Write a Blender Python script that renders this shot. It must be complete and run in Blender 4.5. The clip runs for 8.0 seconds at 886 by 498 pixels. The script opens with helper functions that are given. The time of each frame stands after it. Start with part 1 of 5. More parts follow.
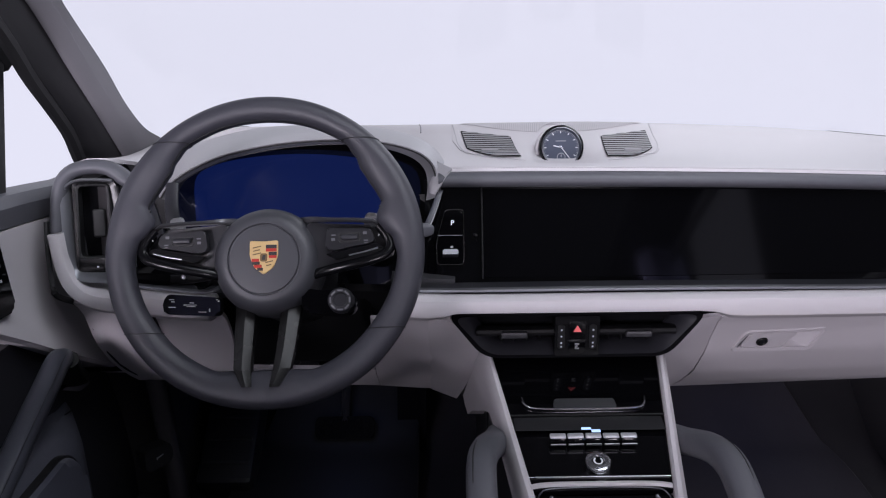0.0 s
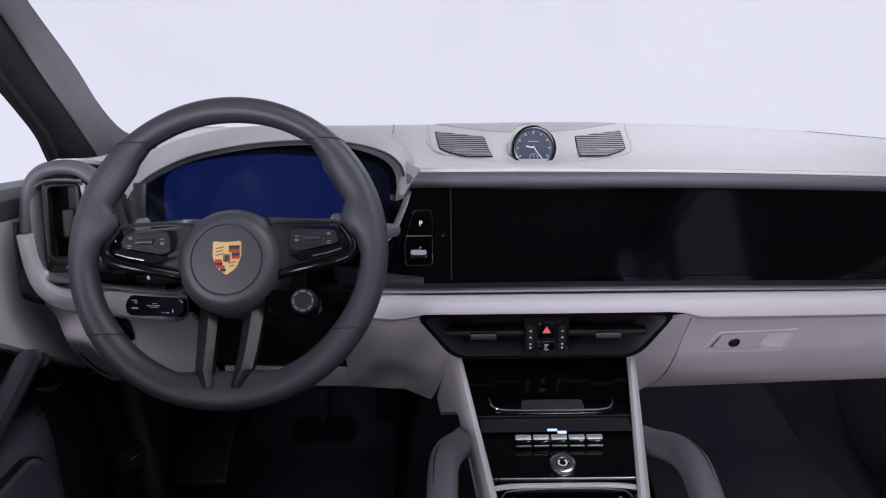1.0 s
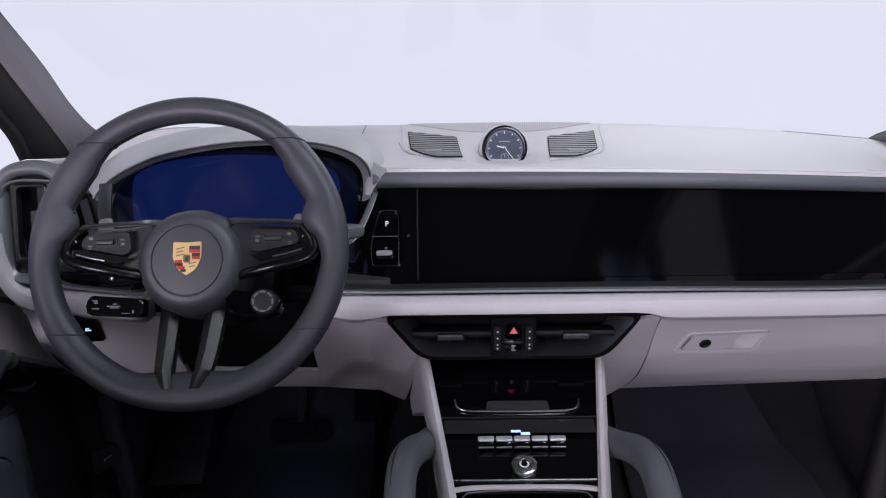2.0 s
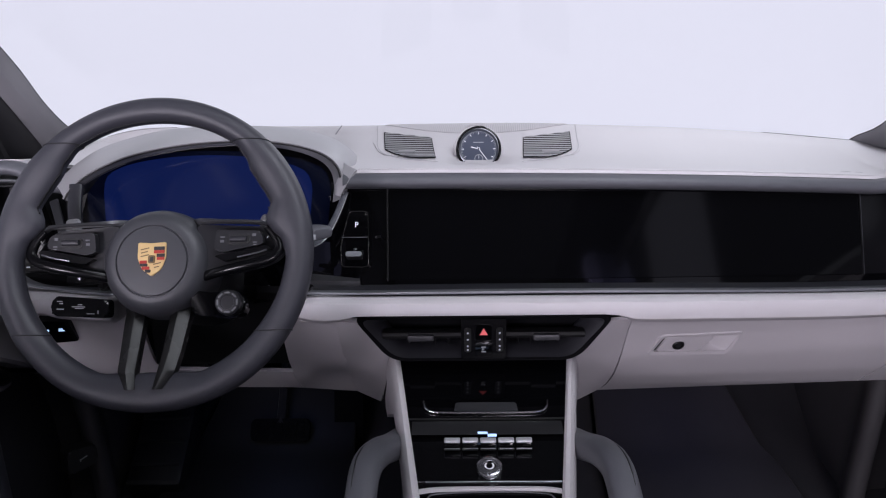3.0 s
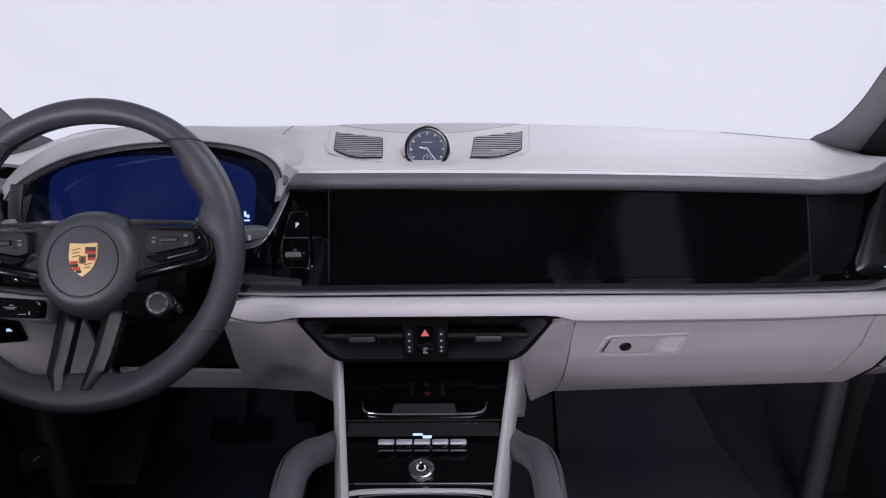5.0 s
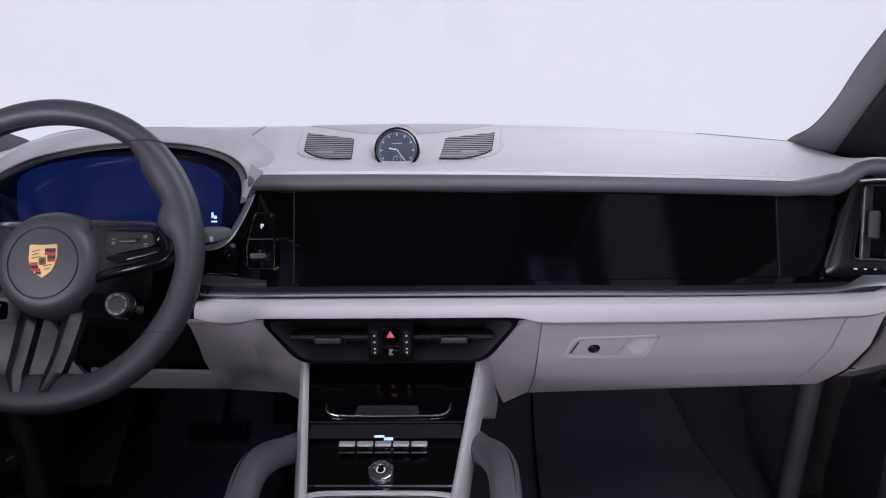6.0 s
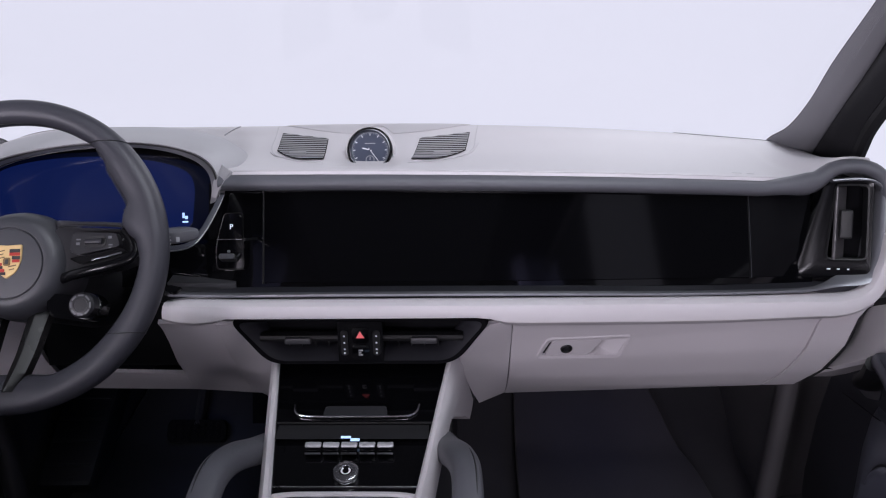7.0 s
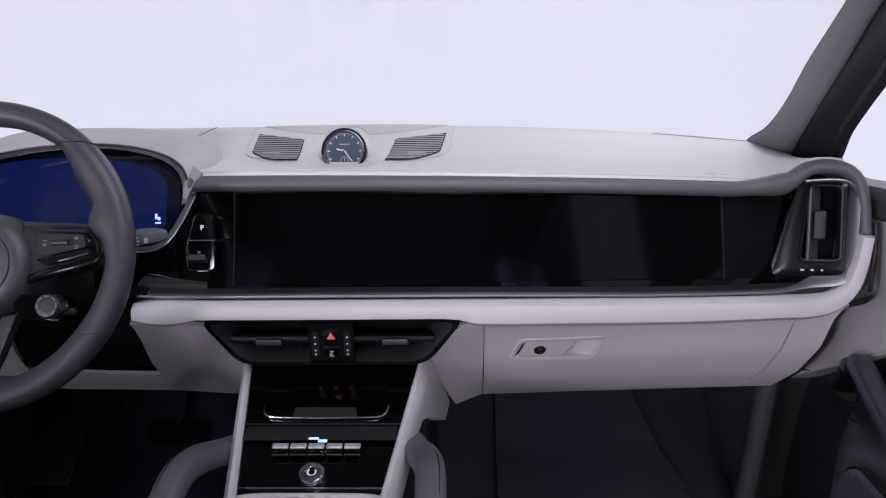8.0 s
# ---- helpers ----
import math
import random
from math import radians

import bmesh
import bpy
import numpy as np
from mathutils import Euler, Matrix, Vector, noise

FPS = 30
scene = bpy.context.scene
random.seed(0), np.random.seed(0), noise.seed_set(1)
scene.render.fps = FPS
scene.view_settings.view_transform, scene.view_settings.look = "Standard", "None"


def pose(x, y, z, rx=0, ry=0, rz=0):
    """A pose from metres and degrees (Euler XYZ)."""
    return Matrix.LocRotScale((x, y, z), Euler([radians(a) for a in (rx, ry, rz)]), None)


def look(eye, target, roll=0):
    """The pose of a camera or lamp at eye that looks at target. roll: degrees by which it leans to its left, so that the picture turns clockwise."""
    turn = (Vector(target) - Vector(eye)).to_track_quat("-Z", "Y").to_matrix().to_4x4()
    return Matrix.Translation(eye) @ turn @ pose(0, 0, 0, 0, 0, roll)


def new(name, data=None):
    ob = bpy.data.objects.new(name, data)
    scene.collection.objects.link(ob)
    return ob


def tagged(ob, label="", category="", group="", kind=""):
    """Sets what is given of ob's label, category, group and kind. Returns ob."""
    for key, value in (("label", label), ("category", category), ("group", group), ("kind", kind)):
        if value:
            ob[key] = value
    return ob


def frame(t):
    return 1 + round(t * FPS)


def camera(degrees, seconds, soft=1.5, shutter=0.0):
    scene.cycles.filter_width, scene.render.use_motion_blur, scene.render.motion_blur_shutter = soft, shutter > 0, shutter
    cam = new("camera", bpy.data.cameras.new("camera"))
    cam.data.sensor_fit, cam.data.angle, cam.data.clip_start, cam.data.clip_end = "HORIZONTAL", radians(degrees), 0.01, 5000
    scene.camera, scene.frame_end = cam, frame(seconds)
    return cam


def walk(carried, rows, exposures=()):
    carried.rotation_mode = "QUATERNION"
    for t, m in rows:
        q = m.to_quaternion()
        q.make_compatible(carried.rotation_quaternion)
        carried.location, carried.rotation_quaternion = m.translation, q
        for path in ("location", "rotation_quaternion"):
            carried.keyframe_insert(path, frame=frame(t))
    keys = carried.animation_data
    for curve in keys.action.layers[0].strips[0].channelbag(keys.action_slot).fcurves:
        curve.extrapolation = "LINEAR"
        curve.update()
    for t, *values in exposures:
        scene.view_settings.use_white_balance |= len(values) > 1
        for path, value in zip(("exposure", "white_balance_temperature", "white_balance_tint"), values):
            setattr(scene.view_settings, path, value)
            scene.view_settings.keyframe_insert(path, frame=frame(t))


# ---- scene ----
cam = camera(57.6, 8.0, soft=1.15)
PATH = [
    (0, (-0.182, -0.087, 0.897), (-0.18, 1.827, 0.317), -0.7),
    (0.5, (-0.16, -0.086, 0.897), (-0.161, 1.828, 0.316), -0.7),
    (1, (-0.137, -0.084, 0.896), (-0.14, 1.83, 0.317), -0.7),
    (1.5, (-0.111, -0.082, 0.895), (-0.12, 1.833, 0.316), -0.8),
    (3, (-0.04, -0.078, 0.894), (-0.065, 1.837, 0.317), -0.8),
    (3.5, (-0.02, -0.077, 0.894), (-0.049, 1.838, 0.316), -0.9),
    (4, (0.001, -0.074, 0.893), (-0.033, 1.84, 0.316), -0.9),
    (4.5, (0.022, -0.073, 0.893), (-0.014, 1.841, 0.315), -0.9),
    (6, (0.099, -0.068, 0.894), (0.047, 1.846, 0.315), -0.9),
    (6.5, (0.121, -0.066, 0.894), (0.066, 1.847, 0.314), -1.0),
    (7, (0.143, -0.064, 0.894), (0.084, 1.849, 0.313), -1.0),
    (7.5, (0.164, -0.063, 0.893), (0.101, 1.85, 0.313), -1.0),
    (8, (0.187, -0.061, 0.893), (0.118, 1.852, 0.314), -1.1),
]
walk(cam, [(t, look(eye, target, roll)) for t, eye, target, roll in PATH])

from mathutils.bvhtree import BVHTree

# ---------------------------------------------------------------- world and light
world = bpy.data.worlds.new("studio")
scene.world = world
world.use_nodes = True
bg = world.node_tree.nodes["Background"]
bg.inputs["Color"].default_value = (0.05, 0.05, 0.06, 1)
bg.inputs["Strength"].default_value = 0.75


def softbox(name, eye, target, sx, sy, watts, colour=(1, 1, 1)):
    data = bpy.data.lights.new(name, "AREA")
    data.shape, data.size, data.size_y, data.energy, data.color = "RECTANGLE", sx, sy, watts, colour
    ob = new(name, data)
    ob.matrix_world = look(eye, target)
    return ob


COOL = (0.875, 0.905, 1.0)
WARM = (0.935, 0.87, 1.0)
# unseen lamps over the car, added to light the dash top
softbox("softbox_over_bonnet", (-1.9, 4.0, 2.9), (0.0, 1.1, 0.65), 2.2, 1.6, 7, COOL)
softbox("softbox_over_bonnet", (1.9, 4.0, 2.9), (0.0, 1.1, 0.65), 2.2, 1.6, 38, COOL)
softbox("softbox_over_roof", (0.85, -0.3, 2.7), (0.2, 0.3, 0.5), 2.0, 1.8, 78, COOL)
# unseen fill lamps behind the seats, added to brighten dash front and door
softbox("fill_behind_tailgate", (0.42, -2.05, 0.66), (0.4, 1.0, 0.45), 0.6, 0.26, 30, WARM)
softbox("fill_at_rear_window", (-1.25, -1.2, 0.92), (0.7, 1.0, 0.5), 0.9, 0.4, 54, WARM)
# added only for the pale band that the display reflects
softbox("reflected_lamp_beside_car", (3.7, -4.7, 3.3), (0.35, 1.0, 3.3), 1.15, 5.4, 6.6, (0.80, 0.79, 1.0))


# ---------------------------------------------------------------- materials
def material(name, base, rough=0.5, metal=0.0, grain=0.0, scale=200.0, vary=0.06, coat=0.0, spec=0.5, emit=None, power=0.0, kind="noise"):
    m = bpy.data.materials.new(name)
    m.use_nodes = True
    nt = m.node_tree
    b = nt.nodes["Principled BSDF"]
    b.inputs["Roughness"].default_value = rough
    b.inputs["Metallic"].default_value = metal
    b.inputs["Coat Weight"].default_value = coat
    b.inputs["Coat Roughness"].default_value = 0.03
    b.inputs["Specular IOR Level"].default_value = spec
    b.inputs["Base Color"].default_value = (*base, 1)
    if emit:
        b.inputs["Emission Color"].default_value = (*emit, 1)
        b.inputs["Emission Strength"].default_value = power
    geo = nt.nodes.new("ShaderNodeNewGeometry")
    if vary:
        n = nt.nodes.new("ShaderNodeTexNoise")
        n.inputs["Scale"].default_value = 9.0
        n.inputs["Detail"].default_value = 5.0
        nt.links.new(geo.outputs["Position"], n.inputs["Vector"])
        ramp = nt.nodes.new("ShaderNodeMix")
        ramp.data_type = "RGBA"
        ramp.inputs[6].default_value = (*[c * (1 - vary) for c in base], 1)
        ramp.inputs[7].default_value = (*[min(1, c * (1 + vary)) for c in base], 1)
        nt.links.new(n.outputs["Fac"], ramp.inputs[0])
        nt.links.new(ramp.outputs[2], b.inputs["Base Color"])
        rr = nt.nodes.new("ShaderNodeMapRange")
        rr.inputs["To Min"].default_value = rough * 0.88
        rr.inputs["To Max"].default_value = min(1, rough * 1.12)
        nt.links.new(n.outputs["Fac"], rr.inputs["Value"])
        nt.links.new(rr.outputs["Result"], b.inputs["Roughness"])
    if grain:
        if kind == "leather":
            t = nt.nodes.new("ShaderNodeTexVoronoi")
            t.inputs["Scale"].default_value = scale
            out = t.outputs["Distance"]
        else:
            t = nt.nodes.new("ShaderNodeTexNoise")
            t.inputs["Scale"].default_value = scale
            t.inputs["Detail"].default_value = 3.0
            out = t.outputs["Fac"]
        nt.links.new(geo.outputs["Position"], t.inputs["Vector"])
        bump = nt.nodes.new("ShaderNodeBump")
        bump.inputs["Strength"].default_value = grain
        bump.inputs["Distance"].default_value = 0.0006
        nt.links.new(out, bump.inputs["Height"])
        nt.links.new(bump.outputs["Normal"], b.inputs["Normal"])
    return m


LIGHT = material("light_grey_leather", (0.53, 0.505, 0.525), 0.48, grain=0.25, scale=900, vary=0.03, kind="leather", spec=0.35)
# the pad's pale leather, darkened to carry the shade on hood and lip end
SHADEGREY = material("shaded_pale_leather", (0.33, 0.322, 0.338), 0.46, grain=0.25, scale=900, vary=0.04, kind="leather", spec=0.35)
SLATE = material("slate_grey_leather", (0.090, 0.091, 0.104), 0.42, grain=0.3, scale=900, vary=0.06, kind="leather", spec=0.4)
RIMLEATHER = material("smooth_slate_leather", (0.036, 0.036, 0.045), 0.44, grain=0.22, scale=1100, vary=0.08, kind="leather", spec=0.45)
HUBGREY = material("hub_soft_plastic", (0.040, 0.041, 0.048), 0.45, grain=0.2, scale=1500, vary=0.05)
GLOSS = material("piano_black", (0.0018, 0.0018, 0.0024), 0.06, vary=0, coat=0.15, spec=0.4)
SCREEN = material("dark_screen_glass", (0.0015, 0.0015, 0.002), 0.08, vary=0.0, spec=0.34)
SOFTBLACK = material("matt_black_plastic", (0.014, 0.014, 0.016), 0.5, grain=0.2, scale=1400, vary=0.1)
DARKPLASTIC = material("dark_grey_plastic", (0.035, 0.035, 0.04), 0.42, grain=0.25, scale=1400, vary=0.1)
SILVER = material("satin_silver", (0.55, 0.55, 0.58), 0.28, metal=1.0, vary=0.04)
SILVERGREY = material("satin_grey_plastic", (0.26, 0.26, 0.27), 0.4, vary=0.05)
DARKSILVER = material("dark_satin_metal", (0.20, 0.20, 0.22), 0.30, metal=1.0, vary=0.08)
CHROME = material("chrome", (0.70, 0.70, 0.73), 0.2, metal=1.0, vary=0)
CARPET = material("black_carpet", (0.033, 0.032, 0.036), 0.95, grain=1.0, scale=700, vary=0.3, spec=0.1)
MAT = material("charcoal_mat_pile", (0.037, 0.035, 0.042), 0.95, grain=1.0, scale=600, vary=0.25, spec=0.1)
CLOTH = material("grey_woven_cloth", (0.21, 0.207, 0.222), 0.9, grain=0.5, scale=1600, vary=0.08, spec=0.2)
SCOOP = material("charcoal_plastic", (0.022, 0.022, 0.027), 0.4, grain=0.2, scale=1400, vary=0.08, spec=0.35)
KICK = material("dark_grey_trim", (0.052, 0.049, 0.052), 0.36, grain=0.15, scale=1200, vary=0.1)
BARGREY = material("dark_slate_grip", (0.045, 0.047, 0.060), 0.36, grain=0.2, scale=1200, vary=0.08)
POCKET = material("slate_door_plastic", (0.072, 0.075, 0.096), 0.42, grain=0.2, scale=1200, vary=0.08)
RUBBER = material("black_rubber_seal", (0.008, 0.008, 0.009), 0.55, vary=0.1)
SATINBLACK = material("satin_black_plastic", (0.008, 0.008, 0.009), 0.38, grain=0.1, scale=1400, vary=0.1, spec=0.28)
FRAMESILVER = material("brushed_silver_frame", (0.29, 0.295, 0.32), 0.42, metal=0.85, vary=0.06)
BLACKOUT = material("deep_black_cloth", (0.005, 0.005, 0.006), 0.95, vary=0.1, spec=0.05)
# pale and blue for the sake of the display's reflection
PILLARTINT = material("blue_tinted_pillar_cloth", (0.36, 0.36, 0.58), 0.95, grain=0.4, scale=1500, vary=0.05, spec=0.1)
THREAD = material("grey_thread", (0.30, 0.30, 0.31), 0.8, vary=0.1)
WHITEMARK = material("white_print", (0.75, 0.76, 0.8), 0.5, vary=0)
GREYMARK = material("grey_print", (0.35, 0.36, 0.38), 0.5, vary=0)
GOLD = material("gold_enamel", (0.72, 0.52, 0.25), 0.35, metal=0.6, vary=0.05)
RED = material("red_enamel", (0.45, 0.03, 0.02), 0.35, vary=0.05)
BLUESCREEN = material("blue_lit_screen", (0.002, 0.003, 0.008), 0.11, vary=0, spec=0.32, emit=(0.0035, 0.0085, 0.058), power=1.0)
GLASSGLOW = material("painted_blue_glow", (0.002, 0.003, 0.006), 0.11, vary=0, spec=0.3, emit=(0.0006, 0.0010, 0.0055), power=1.0)
# emission lifts the clock dial's blue grey
DIAL = material("blue_grey_dial", (0.026, 0.030, 0.048), 0.3, vary=0.05, emit=(0.045, 0.053, 0.085), power=0.62)
GLOWWHITE = material("lit_white_mark", (0.6, 0.6, 0.6), 0.4, vary=0, emit=(0.75, 0.8, 1.0), power=0.7)
GRILLE = material("grey_grille_plastic", (0.24, 0.236, 0.25), 0.45, vary=0.08)
PERFGAP = material("perforated_shadow_grey", (0.25, 0.245, 0.26), 0.7, vary=0.1)
PERF = material("perforated_grey_plastic", (0.42, 0.405, 0.425), 0.6, vary=0.1)
GLOWDIM = material("faintly_lit_mark", (0.5, 0.5, 0.52), 0.4, vary=0, emit=(0.75, 0.8, 1.0), power=0.22)
BRONZE = material("dark_bronze", (0.20, 0.13, 0.06), 0.4, metal=0.7, vary=0.1)
RIMBAND = material("grey_satin_rim", (0.17, 0.17, 0.18), 0.4, vary=0.08)
TOGGLE = material("satin_silver_key", (0.50, 0.50, 0.53), 0.45, metal=0.5, vary=0.05)
TOPBAR = material("satin_pewter", (0.075, 0.075, 0.082), 0.32, metal=0.6, vary=0.06)
PODBLACK = material("dark_satin_black", (0.003, 0.003, 0.0038), 0.24, vary=0.1, spec=0.25)
PADGREY = material("dark_switch_pad", (0.015, 0.015, 0.018), 0.3, vary=0.08)
SWMARK = material("soft_grey_print", (0.13, 0.133, 0.145), 0.5, vary=0)
BLADE = material("dark_polished_blade", (0.009, 0.0088, 0.009), 0.27, metal=0.1, grain=0.3, scale=900, vary=0.3, spec=0.28)
GLOWBLUE = material("lit_blue_mark", (0.3, 0.4, 0.7), 0.4, vary=0, emit=(0.45, 0.65, 1.0), power=1.1)
GLOWRED = material("lit_red_mark", (0.5, 0.08, 0.09), 0.4, vary=0, emit=(0.8, 0.16, 0.18), power=0.5)


# ---------------------------------------------------------------- mesh helpers
def world_of(ob):
    m = Matrix.Identity(4)
    while ob:
        m = ob.matrix_basis @ m
        ob = ob.parent
    return m


def finish(bm, angle=38):
    bmesh.ops.recalc_face_normals(bm, faces=bm.faces)
    for f in bm.faces:
        f.smooth = True
    for e in bm.edges:
        if len(e.link_faces) == 2:
            turn = e.calc_face_angle(0)
            big, small = sorted((f.calc_area() for f in e.link_faces), reverse=True)
            e.smooth = turn < radians(angle) and not (turn > radians(7) and big > 14 * small)
    return bm


def thing(name, at, label, category, group="", kind=""):
    ob = new(name)
    ob.empty_display_size = 0.05
    ob.matrix_basis = Matrix.Translation(at)
    return tagged(ob, label, category, group, kind)


def part(name, bm, mat, parent, label="", angle=38, keep=False):
    if not keep:
        finish(bm, angle)
    bm.transform(world_of(parent).inverted())
    me = bpy.data.meshes.new(name)
    bm.to_mesh(me)
    bm.free()
    me.materials.append(mat)
    ob = new(name, me)
    ob.parent = parent
    return tagged(ob, label) if label else ob


def whole(name, bm, mat, label, category, group="", kind="", angle=38):
    finish(bm, angle)
    me = bpy.data.meshes.new(name)
    bm.to_mesh(me)
    bm.free()
    me.materials.append(mat)
    return tagged(new(name, me), label, category, group, kind)


def smooth_line(pts, n):
    """A Catmull-Rom line through pts with n points."""
    p = [Vector(q) for q in pts]
    p = [2 * p[0] - p[1]] + p + [2 * p[-1] - p[-2]]
    spans = len(p) - 3
    out = []
    for i in range(n):
        u = i / (n - 1) * spans
        k = min(int(u), spans - 1)
        t = u - k
        a, b, c, d = p[k:k + 4]
        out.append(0.5 * (2 * b + (c - a) * t + (2 * a - 5 * b + 4 * c - d) * t * t + (3 * b - a - 3 * c + d) * t ** 3))
    return out


def loft(sections, ring=False, loop=False, caps=False, thick=0.0):
    """Faces between sections (equal numbers of points). ring: each section is closed; loop: the last joins the first."""
    bm = bmesh.new()
    rows = [[bm.verts.new(p) for p in s] for s in sections]
    n, m = len(rows), len(rows[0])
    for i in range(n if loop else n - 1):
        for j in range(m if ring else m - 1):
            bm.faces.new((rows[i][j], rows[i][(j + 1) % m], rows[(i + 1) % n][(j + 1) % m], rows[(i + 1) % n][j]))
    if caps and ring and not loop:
        bm.faces.new(rows[0])
        bm.faces.new(rows[-1][::-1])
    if thick:
        bmesh.ops.recalc_face_normals(bm, faces=bm.faces)
        bmesh.ops.solidify(bm, geom=bm.faces[:], thickness=thick)
    return bm


def sweep(path, profile, up=(0, 0, 1), loop=False, caps=True):
    """Sweeps a closed profile along path. profile: points (a, b) or a function of 0..1; a runs sideways, b along up."""
    n = len(path)
    secs = []
    for i, p in enumerate(path):
        q0 = path[(i - 1) % n] if loop else path[max(i - 1, 0)]
        q1 = path[(i + 1) % n] if loop else path[min(i + 1, n - 1)]
        t = (Vector(q1) - Vector(q0)).normalized()
        s = t.cross(Vector(up)).normalized()
        u = s.cross(t)
        pr = profile(i / max(n - 1, 1)) if callable(profile) else profile
        secs.append([Vector(p) + a * s + b * u for a, b in pr])
    return loft(secs, ring=True, loop=loop, caps=caps)


def oval(a, b, n=12, power=1.0):
    out = []
    for i in range(n):
        w = 2 * math.pi * i / n
        c, s = math.cos(w), math.sin(w)
        out.append((a * math.copysign(abs(c) ** power, c), b * math.copysign(abs(s) ** power, s)))
    return out


def plate(poly, m, depth, bevel=0.0, seg=2):
    """An extruded outline: poly in m's x, y; it goes from z = 0 back to -depth."""
    bm = bmesh.new()
    top = [bm.verts.new((x, y, 0)) for x, y in poly]
    low = [bm.verts.new((x, y, -depth)) for x, y in poly]
    n = len(poly)
    front = bm.faces.new(top)
    bm.faces.new(low[::-1])
    for i in range(n):
        bm.faces.new((top[i], low[i], low[(i + 1) % n], top[(i + 1) % n]))
    if bevel:
        bmesh.ops.bevel(bm, geom=list(front.edges), offset=bevel, segments=seg, affect="EDGES", profile=0.5)
    bm.transform(m)
    return bm


def frame_ring(outer, inner, m, depth, bevel=0.0):
    """A ring between two outlines with equal numbers of points."""
    bm = bmesh.new()
    n = len(outer)
    rings = [[bm.verts.new((x, y, z)) for x, y in o] for o, z in ((outer, -depth), (outer, -bevel), ([(a[0] + (b[0] - a[0]) * 0.25, a[1] + (b[1] - a[1]) * 0.25) for a, b in zip(outer, inner)], 0), (inner, 0 if not bevel else -bevel * 0.5), (inner, -depth))]
    for k in range(4):
        for i in range(n):
            bm.faces.new((rings[k][i], rings[k][(i + 1) % n], rings[k + 1][(i + 1) % n], rings[k + 1][i]))
    bm.transform(m)
    return bm


def box(sx, sy, sz, m, bevel=0.0, seg=2):
    bm = bmesh.new()
    bmesh.ops.create_cube(bm, size=1, matrix=Matrix.Diagonal((sx, sy, sz, 1)))
    if bevel:
        bmesh.ops.bevel(bm, geom=bm.edges[:], offset=bevel, segments=seg, affect="EDGES", profile=0.5)
    bm.transform(m)
    return bm


def turned(profile, m, n=40):
    """Turns (radius, height) points round m's z axis."""
    secs = []
    for i in range(n):
        w = 2 * math.pi * i / n
        secs.append([Vector((r * math.cos(w), r * math.sin(w), h)) for r, h in profile])
    bm = loft(secs, loop=True)
    bmesh.ops.remove_doubles(bm, verts=bm.verts, dist=1e-6)
    bm.transform(m)
    return bm


def rounded(w, h, r, n=5, cx=0.0, cy=0.0):
    out = []
    for k, (sx, sy) in enumerate(((1, 1), (-1, 1), (-1, -1), (1, -1))):
        for i in range(n + 1):
            a = math.pi / 2 * (k + i / n)
            out.append((cx + sx * (w / 2 - r) + r * math.cos(a), cy + sy * (h / 2 - r) + r * math.sin(a)))
    return out


def facing(at, normal, up=(0, 0, 1)):
    """A pose with z along normal and y as near to up as can be."""
    z = Vector(normal).normalized()
    x = Vector(up).cross(z).normalized()
    y = z.cross(x)
    m = Matrix((x, y, z)).transposed().to_4x4()
    m.translation = Vector(at)
    return m


def round_corners(poly, r, n=4):
    out = []
    k = len(poly)
    for i in range(k):
        a, b, c = Vector(poly[i - 1]), Vector(poly[i]), Vector(poly[(i + 1) % k])
        u, v = (a - b), (c - b)
        d = min(r, u.length * 0.45, v.length * 0.45)
        p, q = b + u.normalized() * d, b + v.normalized() * d
        for j in range(n + 1):
            t = j / n
            w = (1 - t) ** 2 * p + 2 * t * (1 - t) * b + t * t * q
            out.append((w.x, w.y))
    return out


def join(*bms):
    out = bmesh.new()
    for b in bms:
        me = bpy.data.meshes.new("tmp")
        b.to_mesh(me)
        b.free()
        out.from_mesh(me)
        bpy.data.meshes.remove(me)
    return out


def cut(target, cutter):
    """Takes cutter's body out of target's."""
    obs = []
    for b in (target, cutter):
        bmesh.ops.recalc_face_normals(b, faces=b.faces)
        me = bpy.data.meshes.new("tmp")
        b.to_mesh(me)
        b.free()
        obs.append(bpy.data.objects.new("tmp", me))
        scene.collection.objects.link(obs[-1])
    mod = obs[0].modifiers.new("cut", "BOOLEAN")
    mod.operation, mod.object, mod.solver = "DIFFERENCE", obs[1], "EXACT"
    bpy.context.view_layer.update()
    out = bmesh.new()
    done = bpy.data.meshes.new_from_object(obs[0].evaluated_get(bpy.context.evaluated_depsgraph_get()))
    out.from_mesh(done)
    bpy.data.meshes.remove(done)
    for ob in obs:
        me = ob.data
        bpy.data.objects.remove(ob)
        bpy.data.meshes.remove(me)
    return out


def lerp(a, b, t):
    return a + (b - a) * t


def steps(a, b, n):
    return [a + (b - a) * i / (n - 1) for i in range(n)]


# ---------------------------------------------------------------- the car's shell (setting)
def bow(x):
    """How far the dash bends away from the seats towards the doors."""
    return 0.2 * x * x


def side_set(x):
    """The driver's end of the dash stands a little higher and further out."""
    k = min(1.0, max(0.0, (-x - 0.48) / 0.14))
    return Vector((-0.003, 0, 0.011)) * (k * k * (3 - 2 * k))


def fascia_y(x, z):
    return 0.936 + bow(x) + (z - 0.538) * 0.27


